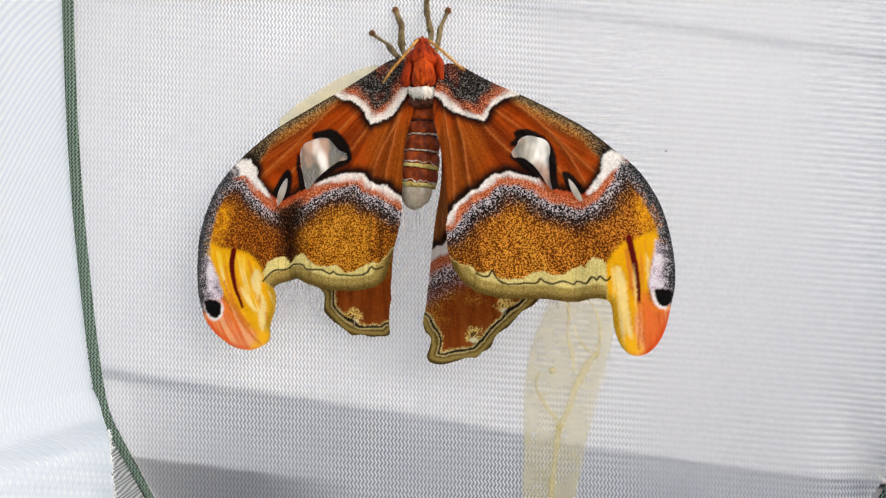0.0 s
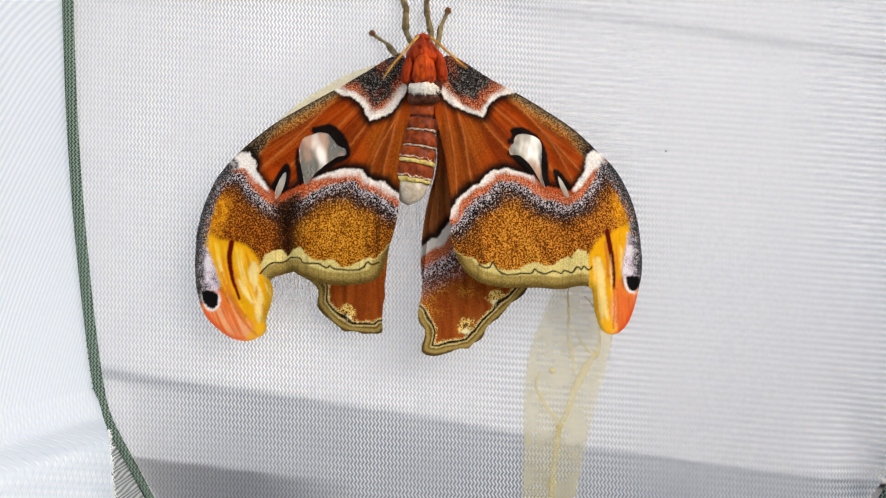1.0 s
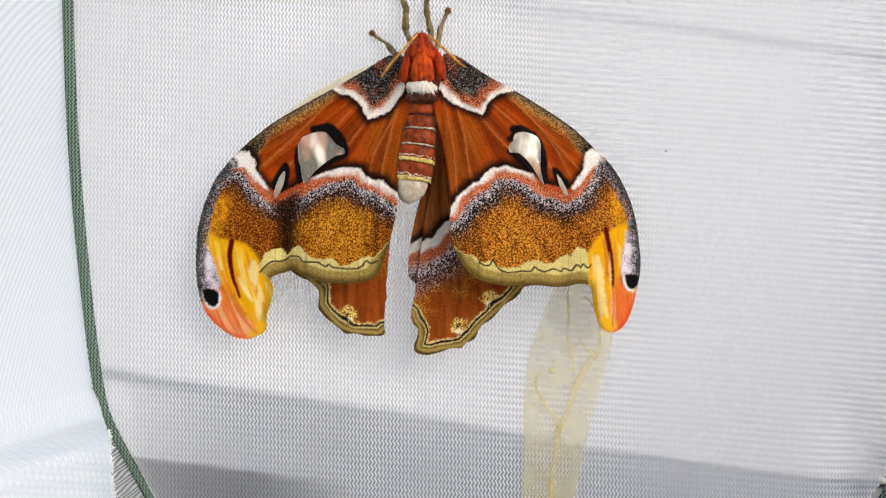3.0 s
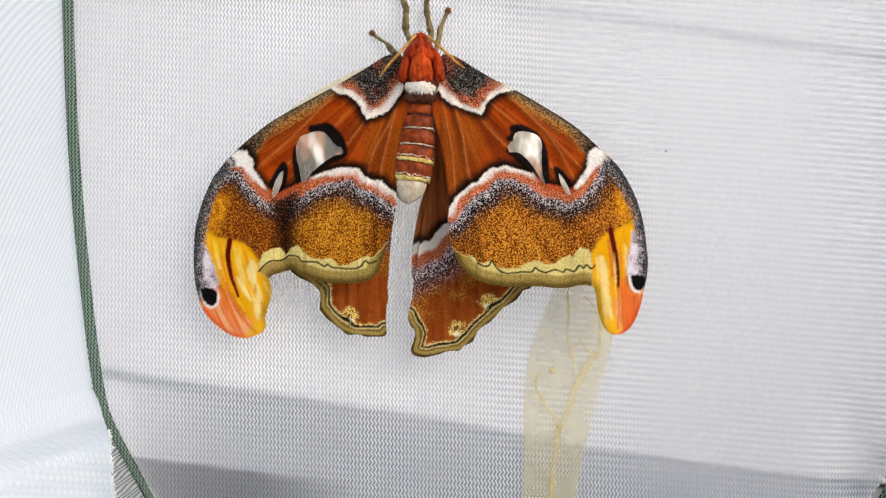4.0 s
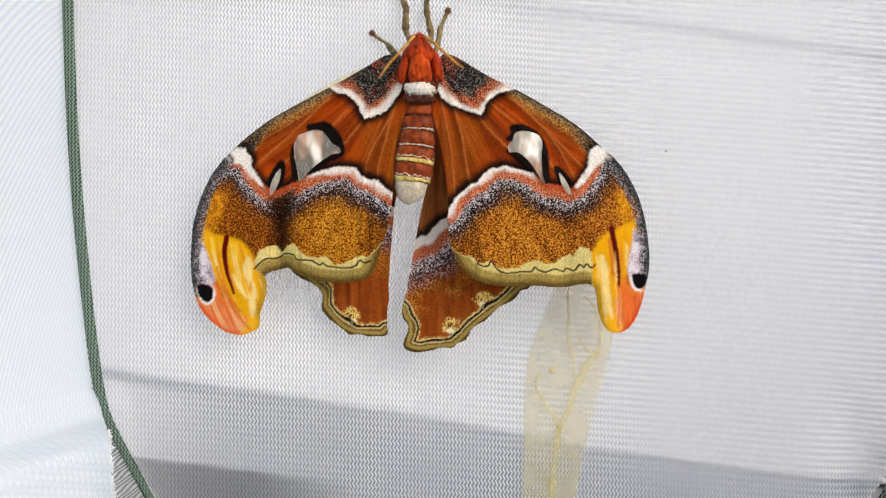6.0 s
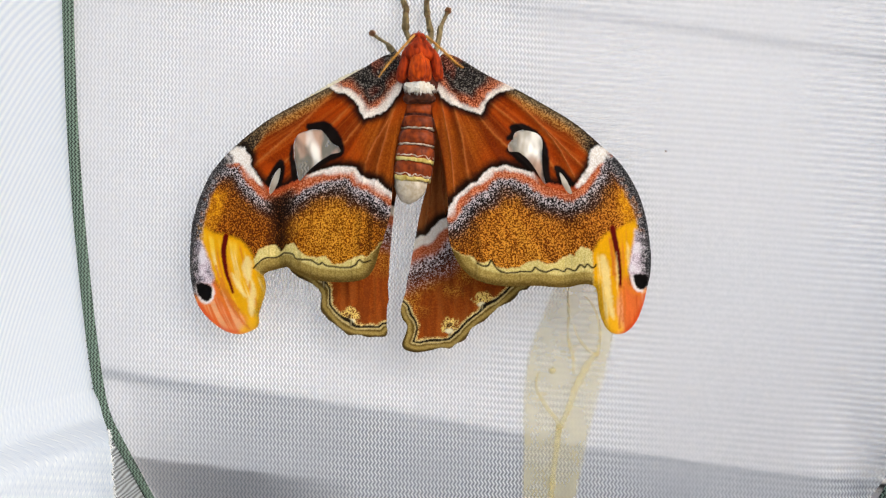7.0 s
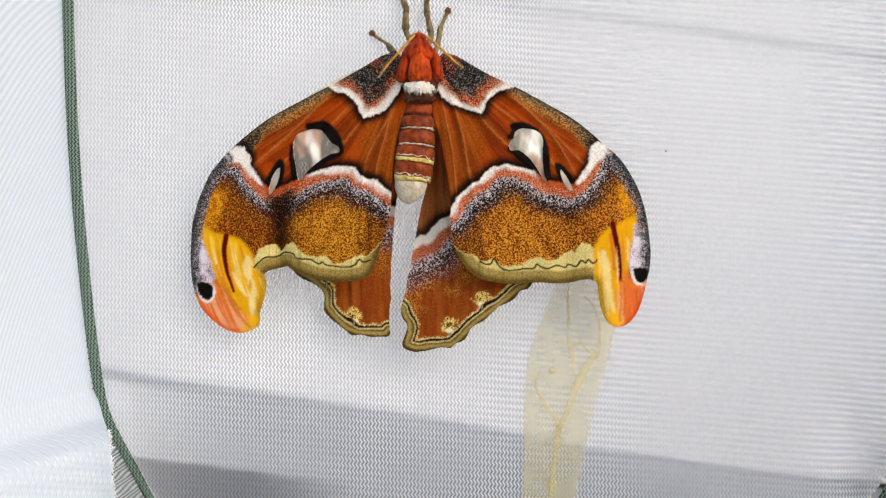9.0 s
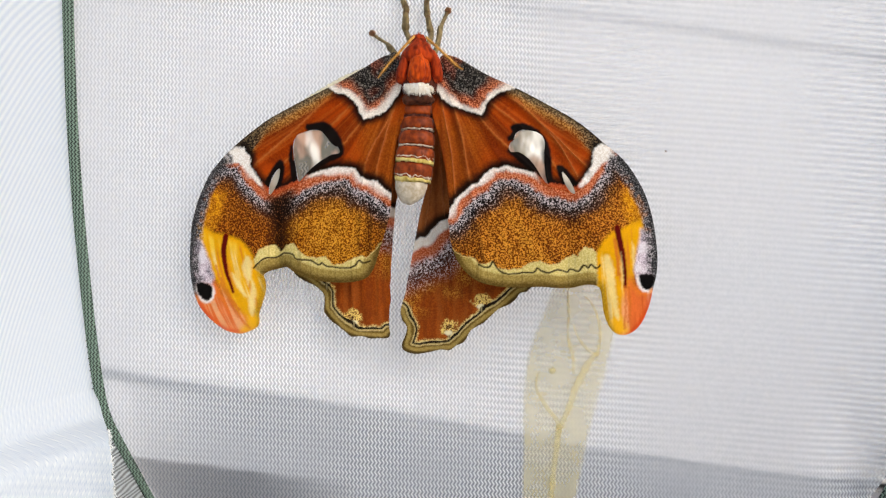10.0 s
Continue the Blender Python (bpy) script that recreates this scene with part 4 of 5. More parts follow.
# pattern lines in millimetres from the root
FOREWING_LEFT = dict(
    amber=[(-53.7, -87.4), (-50.5, -82.4), (-48.2, -81.6), (-47.0, -83.5), (-48.0, -85.9), (-50.9, -87.3)],
    outline=[(-1.2, 4.6), (-4.0, 4.0), (-6.7, 3.0), (-11.3, 0.3), (-16.0, -2.3), (-20.6, -4.8), (-25.3, -7.0), (-30.0, -9.3), (-34.8, -11.6), (-39.6, -14.0), (-44.5, -16.6), (-49.3, -19.9), (-53.3, -22.9), (-56.7, -25.8), (-59.9, -28.6), (-62.3, -31.2), (-64.4, -33.6), (-66.4, -36.8), (-68.0, -40.2), (-69.5, -43.8), (-70.7, -48.1), (-71.6, -51.9), (-72.2, -56.9), (-72.4, -61.7), (-72.2, -66.4), (-71.6, -71.2), (-70.5, -75.6), (-68.9, -79.2), (-66.4, -82.0), (-63.3, -84.6), (-59.9, -86.8), (-56.9, -87.8), (-53.3, -88.1), (-49.7, -86.9), (-47.6, -85.6), (-46.8, -83.5), (-47.0, -81.3), (-46.2, -78.4), (-45.1, -74.7), (-44.8, -71.9), (-45.1, -69.7), (-45.5, -68.2), (-44.0, -67.0), (-41.5, -66.3), (-38.9, -65.5), (-37.4, -65.5), (-34.8, -67.0), (-31.0, -68.4), (-27.2, -69.5), (-22.5, -70.0), (-17.8, -70.0), (-13.2, -69.4), (-10.4, -68.2), (-8.7, -66.1), (-7.3, -62.5), (-6.2, -58.5), (-5.1, -55.2), (-4.0, -51.5), (-3.0, -47.0), (-2.7, -42.8), (-2.5, -38.7), (-2.1, -31.5), (-1.2, -24.2), (1.0, -16.0), (2.3, -10.5), (2.3, -2.2)],
    distal=[(-73.6, -24.8), (-56.8, -28.7), (-52.9, -26.2), (-51.1, -28.5), (-50.9, -32.2), (-49.3, -34.9), (-47.0, -37.3), (-44.3, -39.6), (-42.0, -40.7), (-38.7, -39.1), (-34.8, -37.5), (-30.9, -35.2), (-27.1, -33.9), (-22.5, -32.9), (-17.8, -32.4), (-14.6, -33.0), (-12.8, -35.4), (-10.4, -36.5), (-7.6, -37.2), (-4.8, -39.5), (-2.1, -41.7), (19.8, -46.3), (19.8, -117.6), (-97.5, -121.6), (-97.5, -23.9)],
    basal=[(-28.2, -3.5), (-21.1, -7.4), (-17.8, -8.1), (-15.0, -10.6), (-13.1, -13.5), (-11.8, -16.0), (-10.4, -15.7), (-7.2, -14.6), (-3.9, -11.9), (-1.5, -8.6), (0.1, -5.5), (8.8, -4.0), (8.8, 12.5), (-28.2, 13.2)],
    costal=[(-3.9, 3.2), (-13.1, -2.4), (-22.5, -8.2), (-28.2, -12.7), (-35.7, -17.1), (-45.4, -21.8), (-49.7, -26.6), (-50.9, -31.1), (-52.1, -26.9), (-59.2, -28.6), (-59.2, -13.6), (-20.6, 11.0), (-2.1, 10.5)],
    window=[(-33.9, -21.4), (-30.9, -20.3), (-28.2, -20.0), (-26.0, -20.5), (-24.2, -22.5), (-22.3, -24.8), (-20.2, -25.9), (-20.0, -27.6), (-22.5, -28.3), (-26.2, -30.2), (-30.0, -33.2), (-32.6, -36.3), (-33.7, -37.0), (-34.4, -33.8), (-35.2, -30.0), (-35.7, -25.8), (-35.2, -23.2)],
    window2=[(-40.2, -32.5), (-40.4, -35.0), (-41.4, -37.9), (-42.6, -40.1), (-43.7, -41.4), (-44.1, -39.8), (-43.3, -36.8), (-41.9, -34.2)],
    black=[(-31.3, -19.2), (-28.2, -18.0), (-24.7, -17.7), (-22.0, -19.8), (-19.8, -22.8), (-18.7, -26.1), (-19.5, -28.7), (-22.9, -30.1), (-27.1, -32.6), (-30.4, -35.5), (-33.5, -38.1), (-35.2, -37.3), (-36.3, -32.8), (-36.7, -28.2), (-36.1, -25.1), (-35.6, -30.0), (-33.9, -29.1), (-26.2, -26.0)],
    black2=[(-45.2, -39.8), (-44.8, -36.8), (-43.3, -33.9), (-41.7, -31.6), (-40.1, -30.0), (-39.0, -31.1), (-39.0, -34.2), (-39.8, -37.2), (-41.5, -39.8), (-43.2, -41.2)],
    margin=[(-51.3, -70.0), (-48.9, -62.9), (-47.4, -59.9), (-44.6, -58.6), (-42.2, -58.1), (-40.2, -60.3), (-39.2, -59.9), (-37.8, -58.1), (-35.6, -57.5), (-33.1, -60.3), (-30.9, -61.8), (-27.1, -62.1), (-24.4, -61.6), (-21.5, -64.3), (-18.7, -64.1), (-15.0, -62.1), (-12.2, -61.2), (-10.4, -61.8), (-7.6, -59.0), (-6.1, -57.0), (1.6, -51.5), (1.6, -80.7), (-51.3, -81.3)],
    wavy=[(-48.9, -65.9), (-47.0, -63.7), (-44.6, -62.5), (-41.8, -62.4), (-38.8, -60.7), (-35.6, -61.0), (-33.9, -62.7), (-29.1, -63.0), (-26.6, -64.3), (-25.3, -63.6), (-24.0, -64.7), (-20.6, -65.1), (-16.5, -65.1), (-14.2, -64.3), (-13.1, -62.7), (-11.7, -63.4), (-9.4, -62.7)],
    yellow=[(-69.5, -51.6), (-66.9, -52.8), (-63.3, -54.7), (-59.2, -55.2), (-54.2, -56.6), (-50.9, -59.9), (-49.3, -62.9), (-48.3, -66.3), (-45.5, -68.5), (-41.8, -73.8), (-45.5, -85.9), (-49.3, -87.3), (-53.7, -81.4), (-56.8, -77.7), (-59.6, -73.9), (-62.3, -70.1), (-64.9, -64.5), (-66.9, -58.8), (-69.5, -56.0)],
    orange=[(-65.3, -70.2), (-62.3, -73.0), (-59.2, -76.8), (-56.2, -79.9), (-52.3, -83.2), (-49.7, -85.4), (-51.3, -88.8), (-59.2, -88.1), (-67.3, -82.6), (-70.5, -78.8), (-69.1, -76.9), (-65.3, -77.8), (-63.7, -75.0)],
    streak=[(-59.0, -55.4), (-59.8, -59.8), (-59.4, -64.5), (-58.6, -68.2), (-57.4, -71.0), (-56.2, -74.1)],
    eye=[(-69.5, -71.6), (-66.9, -71.4), (-64.3, -72.4), (-64.1, -75.9), (-66.1, -77.5), (-68.5, -76.0), (-69.7, -73.7)],
    lilac=[(-70.5, -56.0), (-67.9, -56.9), (-66.1, -60.7), (-64.5, -65.4), (-63.3, -69.2), (-64.1, -72.4), (-66.9, -71.4), (-69.9, -71.2), (-71.2, -64.5)],
    gold=[(-69.1, -51.2), (-66.9, -43.6), (-63.3, -39.8), (-59.2, -40.8), (-60.8, -47.5), (-62.3, -52.2), (-64.9, -53.5)],
    greym=[(-60.2, -30.1), (-64.3, -34.5), (-67.9, -40.7), (-70.1, -48.3), (-71.6, -56.9), (-72.2, -64.5), (-71.2, -71.8)],
    veins=[[(-1.0, 0.4), (-13.1, -9.3), (-28.2, -23.8), (-39.6, -31.3), (-45.4, -38.3)],
           [(-1.0, -1.4), (-9.4, -13.1), (-18.7, -24.8), (-30.9, -36.6), (-33.9, -55.1)],
           [(-0.6, -4.1), (-3.9, -16.8), (-11.3, -31.4), (-13.1, -58.8)],
           [(-22.5, -8.2), (-33.9, -19.0), (-50.3, -32.6)],
           [(-1.0, -9.6), (-4.8, -22.3), (-8.0, -36.9), (-9.1, -60.7)],
           [(-19.7, -23.9), (-31.9, -38.5), (-38.7, -41.1), (-38.8, -62.5)]],
    crease_shade=0.9,
    pale=0.0,
    sweep=(0.06, 0.0075),
    patch=[[(-60.1, -29.5), (-56.9, -26.0), (-53.7, -25.7), (-52.1, -27.7), (-51.3, -30.7), (-49.3, -33.3), (-47.2, -36.4), (-46.2, -38.4), (-47.8, -37.9), (-50.1, -34.8), (-52.5, -32.7), (-55.3, -30.8), (-58.5, -30.9)]],
    cream=[[(-53.3, -64.4), (-51.9, -61.8), (-50.3, -62.2), (-49.3, -64.4), (-49.7, -68.2), (-50.7, -72.3), (-52.1, -69.5), (-53.3, -66.9)],
           [(-57.1, -67.5), (-55.7, -68.4), (-53.3, -71.6), (-50.7, -75.7), (-52.1, -75.7), (-54.5, -73.1), (-56.5, -70.1)],
           [(-49.5, -70.1), (-48.2, -72.8), (-48.2, -77.5), (-49.0, -82.2), (-50.3, -81.3), (-51.1, -77.6), (-50.3, -73.8)]],
    dabs=[[(-62.5, -65.6), (-60.3, -72.0), (-56.1, -78.8)],
          [(-60.5, -69.8), (-57.3, -75.8), (-54.1, -79.9)],
          [(-58.3, -76.7), (-54.3, -82.3), (-50.3, -86.0)]],
)
# pattern lines in millimetres from the root
FOREWING_RIGHT = dict(
    amber=[(54.7, -81.4), (57.9, -79.2), (60.3, -83.8), (59.5, -85.4), (56.7, -85.2)],
    outline=[(0.0, 4.1), (3.1, 4.0), (5.9, 2.9), (12.3, -0.8), (16.9, -3.2), (21.5, -5.1), (26.2, -7.4), (30.9, -9.8), (35.6, -12.3), (40.4, -14.9), (45.2, -17.9), (50.0, -21.7), (52.4, -23.7), (55.9, -26.4), (58.9, -29.2), (61.3, -32.1), (63.5, -35.5), (65.3, -38.7), (66.9, -42.7), (68.1, -47.0), (69.1, -51.6), (69.8, -56.9), (70.0, -61.7), (69.6, -66.4), (68.5, -71.2), (67.5, -75.9), (65.9, -80.1), (63.9, -83.1), (61.5, -85.1), (58.9, -85.8), (56.5, -85.2), (54.5, -83.3), (53.2, -80.4), (52.4, -77.6), (52.0, -74.2), (51.6, -71.6), (50.6, -70.1), (48.1, -69.5), (45.3, -69.8), (42.1, -70.6), (37.6, -70.7), (32.8, -70.3), (28.1, -70.4), (23.4, -70.6), (19.7, -70.4), (16.0, -69.8), (12.3, -68.7), (9.5, -66.9), (7.1, -64.5), (5.3, -61.7), (4.0, -58.5), (3.1, -55.2), (2.8, -51.5), (2.4, -48.8), (2.8, -45.3), (1.7, -35.1), (0.4, -27.8), (-1.3, -20.5), (-2.8, -15.1), (-3.5, -9.5), (-3.1, -4.0), (-1.7, 0.4)],
    distal=[(76.2, -23.3), (56.9, -25.3), (52.8, -24.7), (50.4, -25.5), (49.6, -28.9), (48.4, -32.3), (46.9, -34.9), (44.6, -37.5), (42.3, -39.0), (38.5, -38.0), (34.7, -37.5), (29.9, -33.9), (25.3, -32.6), (20.6, -31.8), (16.9, -32.5), (14.1, -34.7), (12.3, -36.9), (9.6, -37.8), (6.8, -40.5), (4.6, -43.1), (2.6, -46.6), (-18.9, -50.0), (-18.9, -117.6), (97.5, -121.6), (97.5, -22.4)],
    basal=[(29.0, -3.4), (20.2, -6.8), (17.8, -7.4), (15.1, -9.5), (13.6, -11.9), (12.7, -14.3), (8.6, -13.3), (4.0, -11.6), (0.7, -9.6), (-1.5, -6.3), (-7.9, -4.0), (-7.9, 12.5), (29.0, 13.2)],
    costal=[(3.1, 3.2), (12.3, -1.7), (20.2, -7.4), (24.4, -10.0), (27.5, -12.7), (30.9, -14.5), (35.6, -17.1), (41.3, -20.1), (45.1, -23.3), (48.0, -27.3), (48.4, -30.8), (49.4, -26.6), (52.0, -25.4), (53.9, -13.7), (21.5, 11.1), (3.1, 10.5)],
    window=[(23.5, -21.8), (24.5, -20.3), (27.1, -19.7), (29.9, -20.0), (32.2, -21.3), (33.2, -23.3), (33.3, -25.1), (33.0, -27.3), (33.2, -31.0), (33.7, -34.8), (34.5, -37.7), (32.8, -35.9), (30.9, -32.6), (29.0, -30.0), (27.1, -28.2), (24.9, -26.9), (22.4, -27.0), (21.7, -25.4), (22.4, -23.8), (23.3, -23.1)],
    window2=[(38.8, -32.9), (40.4, -34.3), (41.9, -36.8), (43.1, -39.6), (42.4, -40.1), (40.8, -38.7), (39.4, -36.1)],
    black=[(21.5, -23.0), (23.0, -20.5), (22.4, -18.7), (25.3, -17.9), (28.6, -18.5), (32.2, -20.9), (34.3, -24.5), (35.0, -28.2), (35.2, -32.8), (35.6, -37.0), (34.3, -38.8), (32.0, -36.3), (28.0, -32.4), (23.8, -28.6), (21.5, -26.1), (28.0, -26.0), (29.9, -24.6), (27.1, -22.0)],
    black2=[(37.3, -31.3), (39.2, -31.4), (41.5, -33.9), (43.3, -36.4), (44.6, -38.3), (43.5, -40.5), (41.2, -39.4), (39.2, -36.9), (37.9, -34.3)],
    margin=[(2.2, -57.0), (7.2, -60.7), (10.5, -61.0), (12.3, -62.9), (14.5, -63.2), (16.4, -62.1), (18.2, -64.3), (21.5, -64.9), (26.2, -64.3), (29.0, -62.5), (31.9, -62.1), (34.7, -63.4), (37.6, -62.9), (40.6, -60.7), (42.8, -59.9), (43.9, -60.7), (44.7, -58.8), (46.5, -57.3), (49.0, -58.1), (50.4, -59.7), (52.4, -66.3), (53.9, -81.4), (2.2, -80.7)],
    wavy=[(12.3, -63.2), (14.5, -64.1), (16.0, -63.8), (16.9, -62.3), (18.6, -64.7), (21.5, -66.2), (27.1, -65.6), (30.1, -65.6), (31.1, -64.3), (32.8, -65.3), (35.0, -65.8), (37.6, -64.7), (40.6, -65.5), (41.7, -64.4), (44.3, -65.1), (45.8, -63.1), (47.3, -64.0), (48.4, -62.9), (50.0, -64.2), (51.2, -63.1)],
    yellow=[(50.0, -60.3), (52.0, -56.0), (54.9, -52.8), (57.9, -52.0), (62.3, -49.4), (65.0, -48.2), (65.4, -50.9), (63.8, -56.0), (62.3, -62.6), (61.3, -69.2), (60.3, -75.9), (58.9, -87.1), (52.0, -84.1), (50.0, -73.8), (50.4, -68.1)],
    orange=[(60.9, -67.9), (62.9, -70.1), (64.6, -71.7), (67.1, -71.8), (69.1, -71.2), (69.9, -77.9), (65.9, -85.4), (58.9, -88.3), (58.3, -83.4), (59.3, -77.7), (60.1, -72.0)],
    streak=[(56.7, -50.9), (57.7, -56.0), (58.7, -60.7), (59.3, -65.4), (59.5, -70.1)],
    eye=[(63.8, -66.6), (66.3, -66.0), (68.7, -66.4), (68.7, -68.7), (67.5, -70.7), (65.4, -70.5)],
    lilac=[(64.6, -51.3), (67.9, -52.2), (69.9, -58.8), (69.9, -66.4), (66.3, -66.4), (63.4, -67.1), (62.3, -64.5), (63.1, -58.8), (63.6, -55.0)],
    gold=[(57.9, -39.9), (61.5, -36.5), (64.2, -40.8), (65.9, -45.9), (65.4, -49.0), (61.5, -49.8), (58.9, -45.6)],
    greym=[(57.5, -28.7), (60.9, -32.7), (64.2, -37.9), (67.3, -43.9), (69.1, -51.2), (69.9, -58.8), (69.7, -67.3)],
    veins=[[(1.3, 0.4), (12.3, -8.5), (28.0, -20.9), (37.5, -32.8), (40.4, -38.3)],
           [(1.3, -1.4), (8.6, -11.2), (17.8, -22.1), (28.0, -31.1), (37.5, -40.2)],
           [(0.4, -4.1), (5.9, -18.6), (8.6, -33.2), (14.1, -62.5)],
           [(20.2, -7.4), (32.8, -18.1), (48.0, -32.6)],
           [(-0.6, -8.7), (3.1, -26.0), (4.6, -40.6), (6.8, -60.7)],
           [(22.4, -8.2), (36.5, -22.6), (43.8, -34.6)]],
    crease_shade=0.08,
    pale=0.7,
    sweep=(0.08, 0.0),
    patch=[[(48.7, -26.6), (51.4, -23.7), (54.3, -25.7), (55.9, -27.6), (53.2, -29.5), (50.6, -31.4), (48.9, -34.1), (46.9, -36.4), (45.0, -37.9), (44.3, -37.3), (46.4, -34.0), (48.5, -30.7)]],
    cream=[[(52.2, -61.8), (53.0, -59.4), (54.7, -60.5), (55.9, -64.5), (56.5, -70.1), (57.3, -75.8), (57.7, -81.1), (55.9, -79.5), (54.1, -72.9), (52.8, -66.7)],
           [(57.9, -58.8), (58.9, -64.5), (58.7, -72.0), (57.9, -66.4)],
           [(61.5, -55.0), (62.7, -58.8), (62.3, -64.5), (61.5, -60.7)]],
    dabs=[[(59.5, -70.1), (59.7, -75.8), (59.3, -83.7)],
          [(60.7, -70.2), (61.1, -75.8), (60.7, -81.5)],
          [(56.1, -55.0), (56.7, -60.7), (57.1, -66.3)]],
)
# pattern lines in millimetres from the root
HINDWING_LEFT = dict(
    outline=[(2.3, 1.8), (-4.2, -2.0), (-13.7, -11.7), (-25.3, -25.0), (-35.0, -38.5), (-39.2, -50.0), (-36.9, -56.5), (-32.1, -59.4), (-29.2, -61.9), (-27.2, -63.8), (-26.9, -68.2), (-25.7, -70.3), (-23.0, -73.4), (-19.5, -76.4), (-15.6, -77.9), (-11.8, -78.3), (-8.0, -78.5), (-5.1, -78.2), (-4.0, -77.0), (-3.8, -73.0), (-3.8, -65.3), (-3.8, -57.7), (-3.4, -50.0), (-2.7, -40.4), (-1.9, -31.8), (-0.4, -26.0), (1.2, -19.3), (2.7, -5.8)],
    edge=[(-40.8, -51.0), (-36.9, -56.5), (-32.1, -59.4), (-29.2, -61.9), (-27.2, -63.8), (-26.9, -68.2), (-25.7, -70.3), (-23.0, -73.4), (-19.5, -76.4), (-15.6, -77.9), (-11.8, -78.3), (-8.0, -78.5), (-5.1, -78.2), (-4.0, -77.0)],
    distal=[(-79.2, -21.2), (-52.3, -24.6), (-29.2, -27.9), (-13.7, -31.8), (-6.1, -33.9), (1.6, -35.0), (36.1, -36.5), (36.1, -117.3), (-79.2, -117.3)],
    mark=[(-16.4, -71.6), (-25.9, -62.8)],
    veins=[[(-0.7, -2.0), (-9.9, -25.1), (-17.6, -48.1), (-16.0, -71.0)],
           [(-1.3, -7.8), (-7.0, -40.4), (-8.0, -71.1)]],
)
# pattern lines in millimetres from the root
HINDWING_RIGHT = dict(
    outline=[(-2.1, 1.8), (-2.1, -3.0), (-1.7, -9.7), (-2.1, -19.3), (-3.4, -27.0), (-4.8, -32.7), (-6.3, -40.4), (-7.3, -46.2), (-8.6, -53.8), (-10.1, -62.4), (-12.2, -69.1), (-11.5, -71.4), (-10.1, -73.9), (-10.0, -76.8), (-10.9, -80.2), (-9.6, -82.2), (-5.7, -83.2), (-1.9, -82.6), (1.9, -82.2), (5.9, -81.8), (9.0, -79.3), (12.1, -76.0), (15.3, -73.1), (20.1, -69.5), (24.9, -65.7), (28.8, -62.3), (31.7, -60.6), (36.5, -50.0), (32.7, -30.8), (20.1, -13.6), (6.7, -1.1)],
    edge=[(-12.2, -69.1), (-11.5, -71.4), (-10.1, -73.9), (-10.0, -76.8), (-10.9, -80.2), (-9.6, -82.2), (-5.7, -83.2), (-1.9, -82.6), (1.9, -82.2), (5.9, -81.8), (9.0, -79.3), (12.1, -76.0), (15.3, -73.1), (20.1, -69.5), (24.9, -65.7), (28.8, -62.3), (31.7, -60.6), (36.5, -50.0)],
    distal=[(-41.3, -59.6), (-14.3, -49.2), (-7.5, -45.8), (-5.2, -44.2), (-3.4, -44.2), (-1.1, -41.2), (1.9, -38.7), (6.7, -36.6), (16.3, -34.7), (41.3, -30.8), (72.1, -30.8), (72.1, -117.3), (-41.3, -117.3)],
    mark=[(-8.8, -75.3), (4.8, -74.5), (15.9, -65.3)],
    veins=[[(0.0, -2.0), (-1.9, -27.0), (-4.4, -46.2), (-7.7, -71.1)],
           [(0.6, -2.0), (1.9, -27.0), (4.2, -46.2), (4.2, -74.9)],
           [(1.9, -2.0), (10.5, -27.0), (15.3, -65.3)]],
)


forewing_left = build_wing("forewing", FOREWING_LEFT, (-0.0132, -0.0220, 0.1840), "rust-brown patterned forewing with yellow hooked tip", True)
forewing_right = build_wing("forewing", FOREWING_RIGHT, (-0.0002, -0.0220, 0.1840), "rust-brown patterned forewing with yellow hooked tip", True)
hindwing_left = build_wing("hindwing", HINDWING_LEFT, (-0.0138, -0.0105, 0.1733), "brown hindwing with olive scalloped margin", False)
hindwing_right = build_wing("hindwing", HINDWING_RIGHT, (-0.0017, -0.0105, 0.1733), "brown hindwing with olive scalloped margin", False)

# the inner rim of this hindwing hangs as a loose fold behind it
HINDWING_FOLD = dict(HINDWING_RIGHT, outline=[(-2.1, 1.8), (-2.1, -9.0), (-2.6, -18.0), (-4.2, -24.0), (-6.6, -31.0), (-8.6, -38.0), (-10.2, -46.0), (-11.0, -53.0), (-10.6, -58.0), (-7.0, -60.0), (-2.0, -58.0), (2.0, -45.0), (4.0, -30.0), (4.0, -4.0)])
hindwing_fold = build_wing("hindwing_fold", HINDWING_FOLD, (-0.0017, -0.0095, 0.1733), "grey-brown loose inner fold of the hindwing", False)


